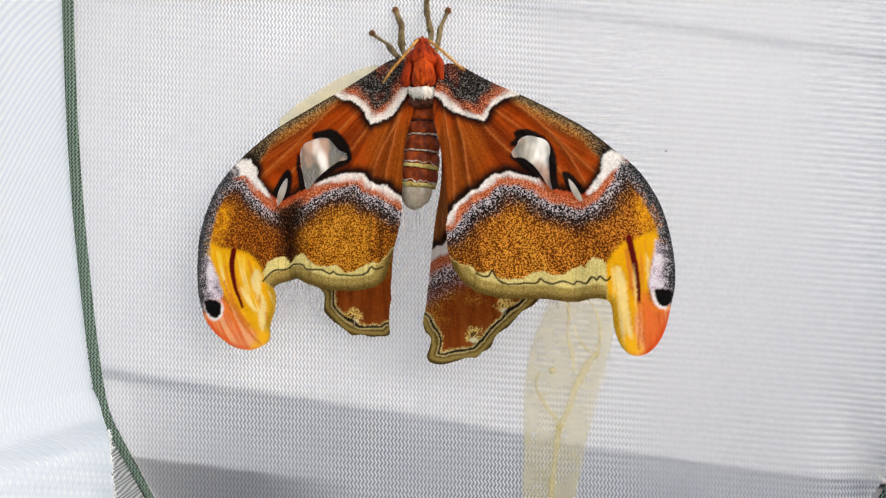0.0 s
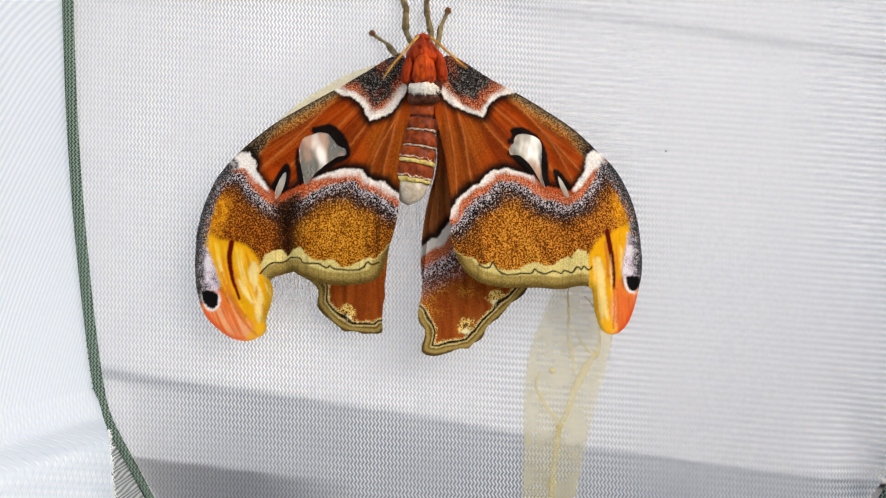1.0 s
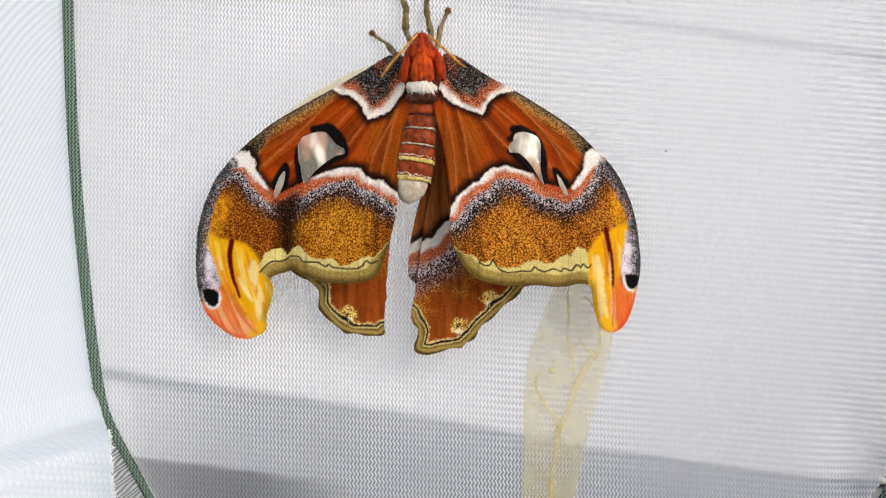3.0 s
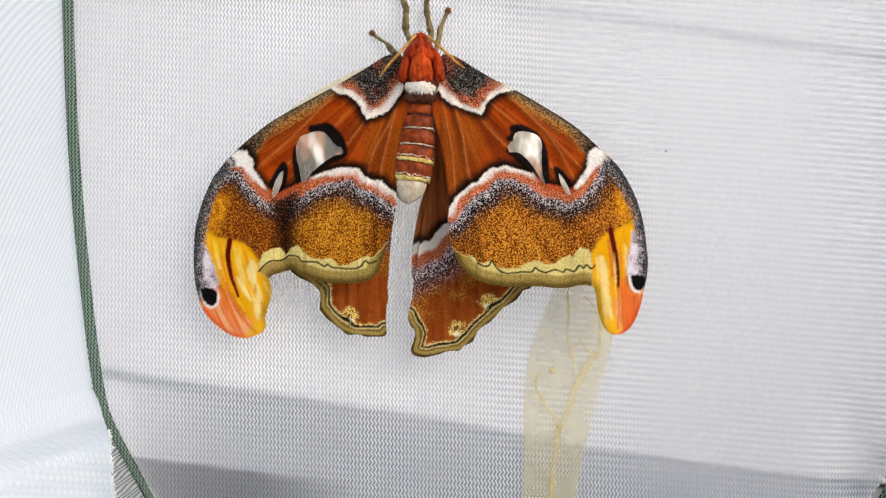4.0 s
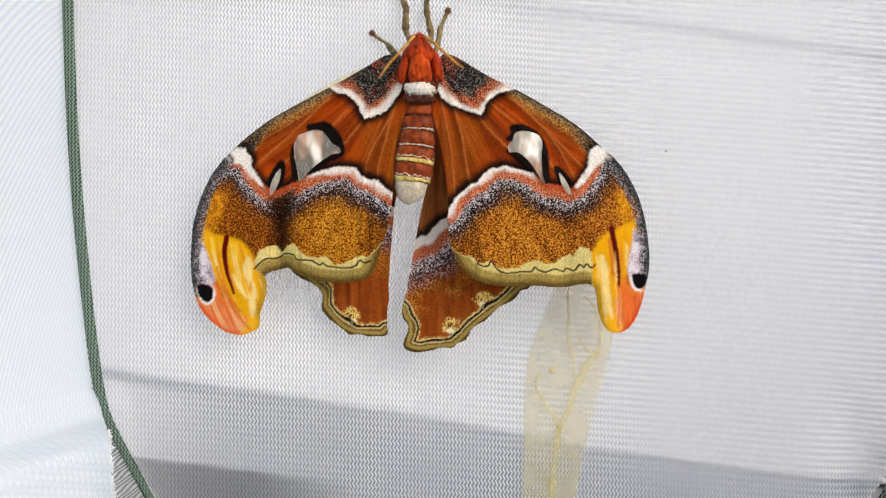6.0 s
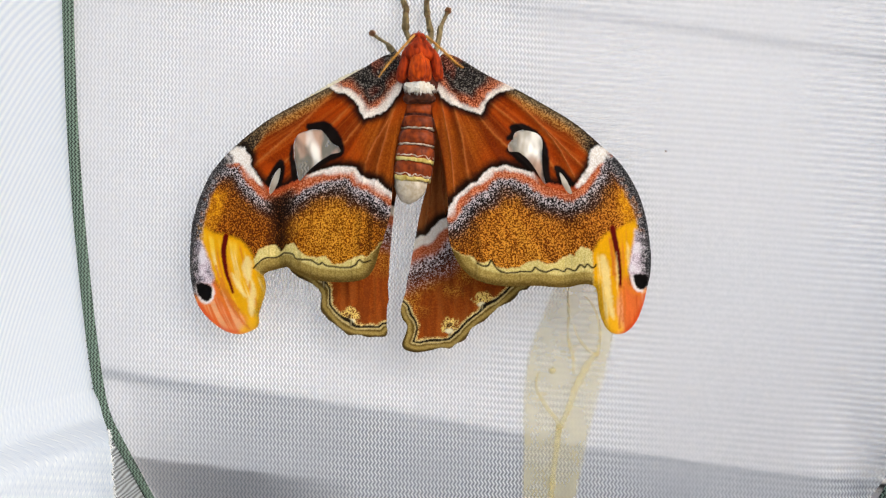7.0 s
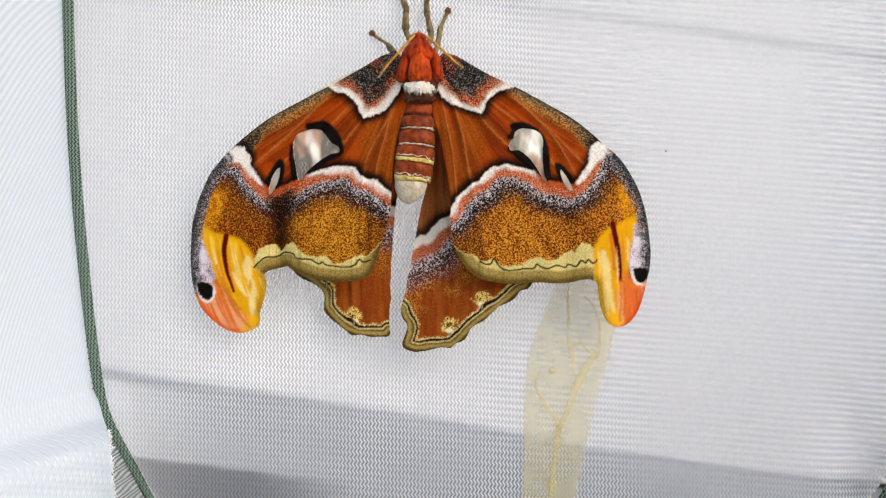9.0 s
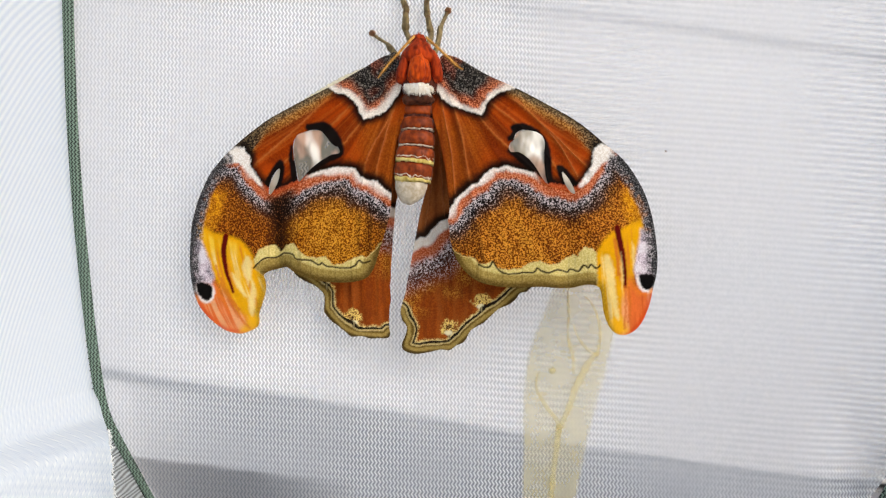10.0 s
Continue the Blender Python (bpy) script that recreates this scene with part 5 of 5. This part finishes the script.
def build_body():
    """Thorax with head, shoulder flaps and collar; all in the thorax's space, millimetres from its middle."""
    def at(x, y, z):
        return (x * MM, y * MM, z * MM)
    def combed(data, depth, scale=700.0, seed=0):
        """Fur lying in wrinkled clumps: long ripples pressed into a body."""
        verts, faces = data
        centre = sum(verts, Vector()) / len(verts)
        for p in verts:
            k = noise.noise((p.x * scale, seed, p.z * scale * 0.3)) + 0.6 * noise.noise((p.x * scale * 2.1, seed, p.z * scale * 0.9))
            p += (p - centre).normalized() * k * depth * MM
        return verts, faces
    base = blob(at(0, 2.2, -2.5), at(7.2, 4.5, 9.5), 0, lambda w: 0.95 - 0.1 * w, rough=0.08)
    thorax = link_mesh("thorax", *base, FUR_DARK, moth, "furry orange-red thorax with dark underside")
    thorax.location = Vector((-0.0071, -0.0240, 0.1848)) - MOTH
    mane = combed(blob(at(-0.1, 0, -1.2), at(3.8, 6.6, 5.6), 0, lambda w: 0.98 - 0.26 * w, 72, 56, 0.05, round_off=0.62), 0.42)
    link_mesh("dorsal_tuft", *mane, FUR_ORANGE, thorax, "wrinkled orange-red fur on the back")
    pieces = [
        ("shoulder_flap", combed(blob(at(-5.2, -0.2, -0.9), at(2.0, 3.6, 5.4), 12, lambda w: 0.92 - 0.28 * w, 40, 34, 0.06, round_off=0.75), 0.25, seed=3), FUR_RED, 0, 0.0030, (-0.25, 0, -1), ""),
        ("shoulder_flap", combed(blob(at(5.2, -0.2, -0.5), at(2.0, 3.6, 5.3), -11, lambda w: 0.92 - 0.28 * w, 40, 34, 0.06, round_off=0.75), 0.25, seed=5), FUR_RED, 0, 0.0030, (0.25, 0, -1), ""),
        ("head", combed(blob(at(-0.6, 1.5, 8.3), at(2.7, 3.0, 2.0), 0, None, 40, 28, 0.1), 0.2, seed=7), FUR_RED, 50, 0.0010, (0, -0.2, 0.6), "rust-red furry head"),
        ("neck_ruff", combed(blob(at(-0.3, 0.2, 4.6), at(6.0, 5.2, 4.8), 0, lambda w: 0.8 - 0.5 * w, 48, 34, 0.08), 0.3, seed=9), FUR_RED, 0, 0.0022, (0, -0.2, -0.5), ""),
        ("white_collar", combed(blob(at(-0.2, -0.4, -8.0), at(4.4, 4.4, 1.6), 0, None, 64, 28, 0.3, round_off=0.45), 0.6, seed=11), FUR_WHITE, 900, 0.0019, (0, -0.05, -1), "cream-white hair band"),
        ("waist_band", combed(blob(at(-0.2, 0.4, -11.2), at(5.1, 4.6, 2.0), 0, None, 48, 28, 0.08, round_off=0.45), 0.25, 400.0, 13), WAIST, 0, 0.0012, (0, -0.1, -1), "glossy dark brown waist band"),
    ]
    for i, (name, data, mat, count, length, way, label) in enumerate(pieces):
        hv, hf = tufts(*data, count, length, 0.00009, way, random.Random(10 + i), 0.2)
        v, f = list(data[0]), list(data[1])
        b = len(v)
        v += hv
        f += [tuple(b + k for k in face) for face in hf]
        ob = link_mesh(name, v, f, mat, thorax, label)
        for face in list(ob.data.polygons)[len(data[1]):]:
            face.use_smooth = False
    for side, path in ((-1, [(-1.8, -2.0, 8.7), (-4.0, -4.0, 5.7), (-7.0, -5.0, 2.0), (-9.7, -5.0, -1.0), (-11.5, -5.0, -3.4), (-13.0, -4.0, -5.3)]), (1, [(2.0, -2.0, 8.4), (5.0, -4.0, 5.3), (7.8, -5.0, 2.5), (10.5, -5.0, 0.0), (12.3, -5.0, -1.6), (13.9, -4.0, -2.2)])):
        line = [Vector(p) * MM for p in spline(path, 6, False)]
        n = len(line)
        v, f = tube(line, [0.00042 * (1 - 0.75 * (i / n) ** 2) for i in range(n)], 8)
        for i in range(2, n - 1):
            for sgn in (-1, 1):
                way = (line[i] - line[i - 1]).normalized()
                d = (way * 0.9 + way.cross(Vector((0, 1, 0))) * sgn).normalized()
                l = 0.0013 * math.sin(math.pi * min(1, 0.15 + 0.85 * i / n)) + 0.0003
                for k in (0.0, 0.5):
                    a = line[i].lerp(line[i + 1], k)
                    b = len(v)
                    v += [a + way * 0.00008, a - way * 0.00008, a + Vector((0, 0.00012, 0)), a + d * l]
                    f += [(b, b + 1, b + 3), (b + 1, b + 2, b + 3), (b + 2, b, b + 3)]
        link_mesh("antenna", v, f, ANTENNA, thorax, "golden feathery antenna")
    return thorax


thorax = build_body()


def build_abdomen():
    """Ringed abdomen hanging from the waist; in its own space, millimetres below its root."""
    ends = [0, 4.6, 9.2, 14.4, 19.6, 25.6]
    shift = [0, -0.2, -0.4, -0.9, -1.5, -2.3]
    half = [4.3, 4.9, 5.3, 5.8, 6.1, 5.7]
    core_v, core_f = tube([(shift[i] * MM, 0, -ends[i] * MM) for i in range(6)], [h * MM * 0.93 for h in half], 28, 0.85)
    abdomen = link_mesh("abdomen", core_v, core_f, FUR_DARK, moth, "ringed red-brown abdomen with pale bands")
    abdomen.location = Vector((-0.0076, -0.0210, 0.1728)) - MOTH
    def ring(z0, z1, grow, sag=0.0, ragged=0.0):
        m = 10
        path, rad = [], []
        for i in range(m + 1):
            t = i / m
            z = z0 + (z1 - z0) * t
            path.append((np.interp(z, ends, shift) * MM, 0, -z * MM))
            rad.append((np.interp(z, ends, half) + grow * math.sin(math.pi * t) + (-0.5 if i in (0, m) else 0)) * MM)
        v, f = tube(path, rad, 40, 0.85)
        for k, p in enumerate(v):
            a = math.atan2(p.y, p.x)
            p.z += sag * math.sin(a) * MM + (0.00022 + ragged) * noise.noise((p.x * 1200, p.y * 1200, p.z * 300))
        return v, f
    for i in range(5):
        z0, z1 = ends[i], ends[i + 1]
        v, f = ring(z0 + 0.1, z1 - 0.55, 0.45)
        link_mesh("abdomen_ring", v, f, ABDOMEN, abdomen)
        if i in (1, 2):
            hv, hf = ring(z1 - 0.65, z1 - 0.1, 0.2, 0, 0.0003)
            link_mesh("pale_rim", hv, hf, RIM, abdomen, "thin white rim")
        if i in (3, 4):
            hv, hf = ring(z1 - 1.4, z1 + 0.1, 0.3, 0, 0.0005)
            link_mesh("yellow_membrane", hv, hf, YOLK, abdomen, "yellowish membrane between rings")
            hv, hf = ring(z1 - 2.2, z1 - 1.3, 0.42, 0, 0.0011)
            link_mesh("pale_rim", hv, hf, RIM, abdomen, "thin white rim")
    v, f = blob((-2.9 * MM, 0, -27.6 * MM), (5.8 * MM, 4.7 * MM, 5.5 * MM), 12, lambda w: 0.9 + 0.2 * w, rough=0.06)
    link_mesh("abdomen_tip", v, f, CREAM, abdomen, "cream wrinkled abdomen tip")
    return abdomen


abdomen = build_abdomen()


def build_leg(path, radii, label="olive-brown jointed leg"):
    """A jointed leg: foot on the netting, shin and thigh, in wall coordinates."""
    root = Vector(path[-1])
    line = spline(path, 5, False)
    rad = np.interp(np.linspace(0, 1, len(line)), np.linspace(0, 1, len(radii)), radii)
    rad = [0.9 * r * (1 + 0.14 * noise.noise((i * 0.9, r * 1e4, 1))) for i, r in enumerate(rad)]
    knee = int(len(line) * 0.55)
    v, f = tube([Vector(p) - root for p in line[knee:]], rad[knee:], 12)
    leg = link_mesh("leg", v, f, LEG, moth, label)
    leg.location = root - MOTH
    v, f = tube([Vector(p) - root for p in line[:knee + 2]], rad[:knee] + [rad[knee] * 0.9, rad[knee] * 0.55], 12)
    link_mesh("shin", v, f, LEG, leg)
    for i in range(4, knee, 5):
        jv, jf = blob(Vector(line[i]) - root, (rad[i] * 1.12, rad[i] * 1.12, rad[i] * 0.6), seg=12, rings=8, rough=0.15, seed=i)
        link_mesh("joint", jv, jf, CLAW, leg)
    fv, ff = blob(Vector(path[0]) - root, (0.00125, 0.0010, 0.0011), 20, rough=0.3, seg=12, rings=8)
    link_mesh("foot", fv, ff, CLAW, leg, "small brown clawed foot")
    return leg


build_leg([(-0.0249, -0.0010, 0.2011), (-0.0231, -0.0010, 0.1995), (-0.0198, -0.0030, 0.1970), (-0.0185, -0.0040, 0.1952), (-0.0157, -0.0090, 0.1911), (-0.0111, -0.0170, 0.1861)], [0.0008, 0.00063, 0.00063, 0.00127, 0.00115, 0.00092])
leg_left_inner = build_leg([(-0.0149, -0.0010, 0.2153), (-0.0143, -0.0010, 0.2133), (-0.0129, -0.0030, 0.2091), (-0.0130, -0.0035, 0.2073), (-0.0130, -0.0050, 0.2022), (-0.0127, -0.0055, 0.2001), (-0.0111, -0.0110, 0.1958), (-0.0086, -0.0180, 0.1906)], [0.00103, 0.00103, 0.00127, 0.00103, 0.00161, 0.00092, 0.00115, 0.00103])
build_leg([(-0.0056, -0.0010, 0.2135), (-0.0058, -0.0010, 0.2113), (-0.0055, -0.0030, 0.2071), (-0.0053, -0.0035, 0.2058), (-0.0045, -0.0050, 0.2014), (-0.0041, -0.0055, 0.1993), (-0.0046, -0.0110, 0.1954), (-0.0060, -0.0180, 0.1906)], [0.00103, 0.00103, 0.00127, 0.00092, 0.00138, 0.00092, 0.00115, 0.00103])
build_leg([(0.0018, -0.0010, 0.2091), (0.0010, -0.0010, 0.2073), (-0.0006, -0.0030, 0.2031), (-0.0010, -0.0040, 0.2017), (-0.0017, -0.0090, 0.1956), (-0.0030, -0.0170, 0.1889)], [0.0008, 0.00069, 0.0008, 0.00115, 0.00103, 0.00092])



# ---- movement ----
def motions():
    walk(thorax, [
        (0, pose(0.00126, -0.02300, -0.00693, 0.00, -0.99, 0.00)),
        (0.5, pose(0.00126, -0.02300, -0.00610, 0.00, -0.99, 0.00)),
        (1, pose(0.00140, -0.02300, -0.00567, 0.00, -0.26, 0.00)),
        (1.5, pose(0.00126, -0.02300, -0.00553, 0.00, 0.49, 0.00)),
        (2, pose(0.00126, -0.02300, -0.00553, 0.00, 0.49, 0.00)),
        (2.5, pose(0.00113, -0.02300, -0.00526, 0.00, -0.13, 0.00)),
        (4, pose(0.00043, -0.02300, -0.00539, 0.00, 0.63, 0.00)),
        (4.5, pose(0.00043, -0.02300, -0.00539, 0.00, 0.63, 0.00)),
        (5, pose(0.00113, -0.02300, -0.00539, 0.00, 0.00, 0.00)),
        (5.5, pose(0.00029, -0.02300, -0.00568, 0.00, 0.01, 0.00)),
        (7, pose(0.00002, -0.02300, -0.00539, 0.00, -0.00, 0.00)),
        (7.5, pose(0.00029, -0.02300, -0.00539, 0.00, -0.00, 0.00)),
        (8, pose(0.00002, -0.02300, -0.00554, 0.00, 0.15, 0.00)),
        (8.5, pose(-0.00012, -0.02300, -0.00554, 0.00, 0.80, 0.00)),
        (9, pose(0.00002, -0.02300, -0.00539, 0.00, -0.00, 0.00)),
        (9.5, pose(0.00071, -0.02300, -0.00568, 0.00, -0.68, 0.00)),
        (10, pose(-0.00012, -0.02300, -0.00581, 0.00, 0.80, 0.00)),
    ])
    walk(abdomen, [
        (0, pose(0.00095, -0.02000, -0.01935, 0.00, -0.78, 0.00)),
        (0.5, pose(0.00095, -0.02000, -0.01851, 0.00, 1.82, 0.00)),
        (1, pose(0.00095, -0.02000, -0.01795, 0.00, 2.64, 0.00)),
        (1.5, pose(0.00067, -0.02000, -0.01768, 0.00, 1.88, 0.00)),
        (2, pose(0.00067, -0.02000, -0.01768, 0.00, 1.88, 0.00)),
        (2.5, pose(0.00067, -0.02000, -0.01740, 0.00, 1.80, 0.00)),
        (4, pose(-0.00017, -0.02000, -0.01740, 0.00, 0.90, 0.00)),
        (4.5, pose(-0.00017, -0.02000, -0.01740, 0.00, 0.90, 0.00)),
        (5, pose(0.00067, -0.02000, -0.01740, 0.00, 1.88, 0.00)),
        (5.5, pose(-0.00017, -0.02000, -0.01768, 0.00, 0.90, 0.00)),
        (7, pose(-0.00044, -0.02000, -0.01740, 0.00, -0.00, 0.00)),
        (7.5, pose(-0.00017, -0.02000, -0.01740, 0.00, -0.00, 0.00)),
        (8, pose(-0.00044, -0.02000, -0.01740, 0.00, -0.05, 0.00)),
        (8.5, pose(-0.00071, -0.02000, -0.01740, 0.00, 0.00, 0.00)),
        (9, pose(-0.00044, -0.02000, -0.01740, 0.00, 0.05, 0.00)),
        (9.5, pose(0.00040, -0.02000, -0.01768, 0.00, 0.89, 0.00)),
        (10, pose(-0.00071, -0.02000, -0.01768, 0.00, -0.88, 0.00)),
    ])
    walk(forewing_left, [
        (0, pose(-0.00439, -0.02190, -0.00803, -3.73, -1.88, -1.09)),
        (0.5, pose(-0.00444, -0.02160, -0.00714, -3.38, -1.23, -1.29)),
        (1, pose(-0.00452, -0.02012, -0.00673, -2.36, -0.59, -0.60)),
        (1.5, pose(-0.00468, -0.02027, -0.00646, -2.50, -0.91, -1.53)),
        (2, pose(-0.00486, -0.02043, -0.00640, -1.61, -0.94, -1.98)),
        (2.5, pose(-0.00491, -0.02033, -0.00632, -1.78, -0.70, -1.95)),
        (4, pose(-0.00562, -0.02070, -0.00623, 0.22, -0.66, -0.30)),
        (4.5, pose(-0.00556, -0.02065, -0.00627, 0.15, -0.46, -1.09)),
        (5, pose(-0.00518, -0.02088, -0.00621, 1.09, -0.80, -0.54)),
        (5.5, pose(-0.00581, -0.02083, -0.00632, -0.32, 0.07, -1.65)),
        (7, pose(-0.00600, -0.02092, -0.00626, 0.04, 0.70, -1.43)),
        (7.5, pose(-0.00583, -0.02100, -0.00620, 0.00, -0.00, 0.00)),
        (8, pose(-0.00606, -0.02102, -0.00620, 0.61, 0.27, -1.40)),
        (8.5, pose(-0.00620, -0.02103, -0.00629, 0.20, 0.56, -0.79)),
        (9, pose(-0.00629, -0.02112, -0.00611, 1.38, 0.62, -1.41)),
        (9.5, pose(-0.00543, -0.02086, -0.00643, 0.84, 0.35, -1.80)),
        (10, pose(-0.00622, -0.02088, -0.00647, 1.57, 0.76, -0.94)),
    ])
    walk(forewing_right, [
        (0, pose(0.00844, -0.02530, -0.01075, -11.69, -0.03, -12.80)),
        (0.5, pose(0.00798, -0.02086, -0.00783, -4.09, 0.54, -2.32)),
        (1, pose(0.00777, -0.02073, -0.00700, -1.87, 1.08, 5.19)),
        (1.5, pose(0.00764, -0.02089, -0.00648, -2.04, 0.77, 6.80)),
        (2, pose(0.00767, -0.02100, -0.00648, -0.51, 0.77, 8.17)),
        (2.5, pose(0.00769, -0.02097, -0.00621, -1.95, 1.02, 8.57)),
        (4, pose(0.00715, -0.02082, -0.00655, -3.40, 0.90, 1.56)),
        (4.5, pose(0.00721, -0.02099, -0.00638, -2.90, 0.89, 3.82)),
        (5, pose(0.00739, -0.02180, -0.00593, -0.44, -0.12, 9.94)),
        (5.5, pose(0.00709, -0.02093, -0.00657, -0.03, 0.62, 0.16)),
        (7, pose(0.00702, -0.02081, -0.00647, -1.79, 0.73, -1.92)),
        (7.5, pose(0.00722, -0.02100, -0.00620, 0.00, 0.00, -0.00)),
        (8, pose(0.00707, -0.02110, -0.00640, 2.08, 0.13, -1.94)),
        (8.5, pose(0.00698, -0.02108, -0.00653, -1.04, 0.31, -5.67)),
        (9, pose(0.00697, -0.02090, -0.00621, 2.07, -0.24, -1.48)),
        (9.5, pose(0.00760, -0.02112, -0.00643, 2.24, -0.70, 2.07)),
        (10, pose(0.00720, -0.02131, -0.00691, -0.47, 0.37, -6.28)),
    ])
    walk(hindwing_left, [
        (0, pose(-0.00533, -0.00967, -0.01770, 6.01, 0.60, 7.38)),
        (0.5, pose(-0.00543, -0.00954, -0.01742, 5.90, 1.29, 6.88)),
        (1, pose(-0.00540, -0.00958, -0.01691, 5.65, 2.45, 7.81)),
        (1.5, pose(-0.00555, -0.00960, -0.01677, 3.86, 2.06, 7.06)),
        (2, pose(-0.00556, -0.00957, -0.01669, 3.61, 2.13, 5.88)),
        (2.5, pose(-0.00577, -0.00955, -0.01657, 1.46, 2.05, 4.12)),
        (4, pose(-0.00632, -0.00951, -0.01680, 0.70, 1.06, 2.32)),
        (4.5, pose(-0.00631, -0.00954, -0.01682, 1.01, 0.96, 1.66)),
        (5, pose(-0.00561, -0.00951, -0.01694, 3.17, 0.74, 1.72)),
        (5.5, pose(-0.00651, -0.00947, -0.01710, 3.56, 0.64, 1.26)),
        (7, pose(-0.00667, -0.00950, -0.01677, 0.40, 0.57, 0.60)),
        (7.5, pose(-0.00644, -0.00950, -0.01694, 0.00, -0.00, 0.00)),
        (8, pose(-0.00665, -0.00947, -0.01696, 2.00, 0.09, -1.71)),
        (8.5, pose(-0.00685, -0.00953, -0.01704, 0.75, 0.01, -0.64)),
        (9, pose(-0.00667, -0.00948, -0.01688, 1.58, 0.03, -2.05)),
        (9.5, pose(-0.00593, -0.00953, -0.01709, 1.06, -0.48, -2.37)),
        (10, pose(-0.00673, -0.00952, -0.01730, 0.84, -0.05, -3.64)),
    ])
    walk(hindwing_right, [
        (0, pose(0.00769, -0.01050, -0.02037, -1.95, -4.00, -1.00)),
        (0.5, pose(0.00660, -0.01050, -0.01848, -1.75, -3.60, 10.00)),
        (1, pose(0.00638, -0.01050, -0.01780, -0.00, -3.20, 15.00)),
        (1.5, pose(0.00620, -0.01050, -0.01763, 0.56, -3.00, 15.00)),
        (2, pose(0.00618, -0.01050, -0.01747, 1.19, -2.70, 16.00)),
        (2.5, pose(0.00600, -0.01050, -0.01760, 1.91, -2.50, 15.00)),
        (4, pose(0.00489, -0.01050, -0.01884, 2.61, -2.20, 8.00)),
        (4.5, pose(0.00479, -0.01050, -0.01922, 4.18, -2.30, 10.00)),
        (5, pose(0.00532, -0.01050, -0.01828, 4.09, -2.50, 11.00)),
        (5.5, pose(0.00551, -0.00943, -0.01717, 1.65, -0.33, -0.18)),
        (7, pose(0.00550, -0.00956, -0.01710, -0.06, 0.55, -2.01)),
        (7.5, pose(0.00567, -0.00950, -0.01694, 0.00, -0.00, 0.00)),
        (8, pose(0.00537, -0.00950, -0.01700, 1.17, 0.78, -1.04)),
        (8.5, pose(0.00533, -0.00964, -0.01735, 1.16, 1.27, -6.03)),
        (9, pose(0.00541, -0.00951, -0.01694, -0.10, 0.44, -5.38)),
        (9.5, pose(0.00599, -0.00944, -0.01723, -1.02, -0.75, -4.16)),
        (10, pose(0.00541, -0.00965, -0.01769, -0.02, 0.59, -7.39)),
    ])
    walk(hindwing_fold, [
        (0, pose(0.00677, -0.00750, -0.01950, 0.00, -10.00, 0.00)),
        (0.5, pose(0.00650, -0.00750, -0.01790, 0.00, -6.50, 0.00)),
        (1, pose(0.00650, -0.00750, -0.01710, 0.00, -4.60, 0.00)),
        (1.5, pose(0.00640, -0.00750, -0.01700, 0.00, -2.80, 0.00)),
        (2, pose(0.00640, -0.00750, -0.01700, 0.00, -1.00, 0.00)),
        (2.5, pose(0.00630, -0.00750, -0.01690, 0.00, 0.00, 0.00)),
        (4, pose(0.00570, -0.00750, -0.01690, 0.00, -2.10, 0.00)),
        (4.5, pose(0.00570, -0.00750, -0.01690, 0.00, -2.00, 0.00)),
        (5, pose(0.00630, -0.00750, -0.01690, 0.00, -3.00, 0.00)),
        (5.5, pose(0.00560, -0.00750, -0.01710, 0.00, -7.00, 0.00)),
        (7, pose(0.00540, -0.00750, -0.01700, 0.00, -7.00, 0.00)),
        (8.5, pose(0.00530, -0.00750, -0.01710, 0.00, -7.00, 0.00)),
        (10, pose(0.00530, -0.00750, -0.01740, 0.00, -7.00, 0.00)),
    ])
    walk(leg_left_inner, [
        (0, pose(-0.00218, -0.01700, -0.00539, 0.00, -2.00, 0.00)),
        (0.9, pose(-0.00218, -0.01700, -0.00539, 0.00, -2.00, 0.00)),
        (1, pose(-0.00119, -0.01700, 0.00035, 0.00, 0.00, 0.00)),
        (10, pose(-0.00119, -0.01700, 0.00035, 0.00, 0.00, 0.00)),
    ])


motions()
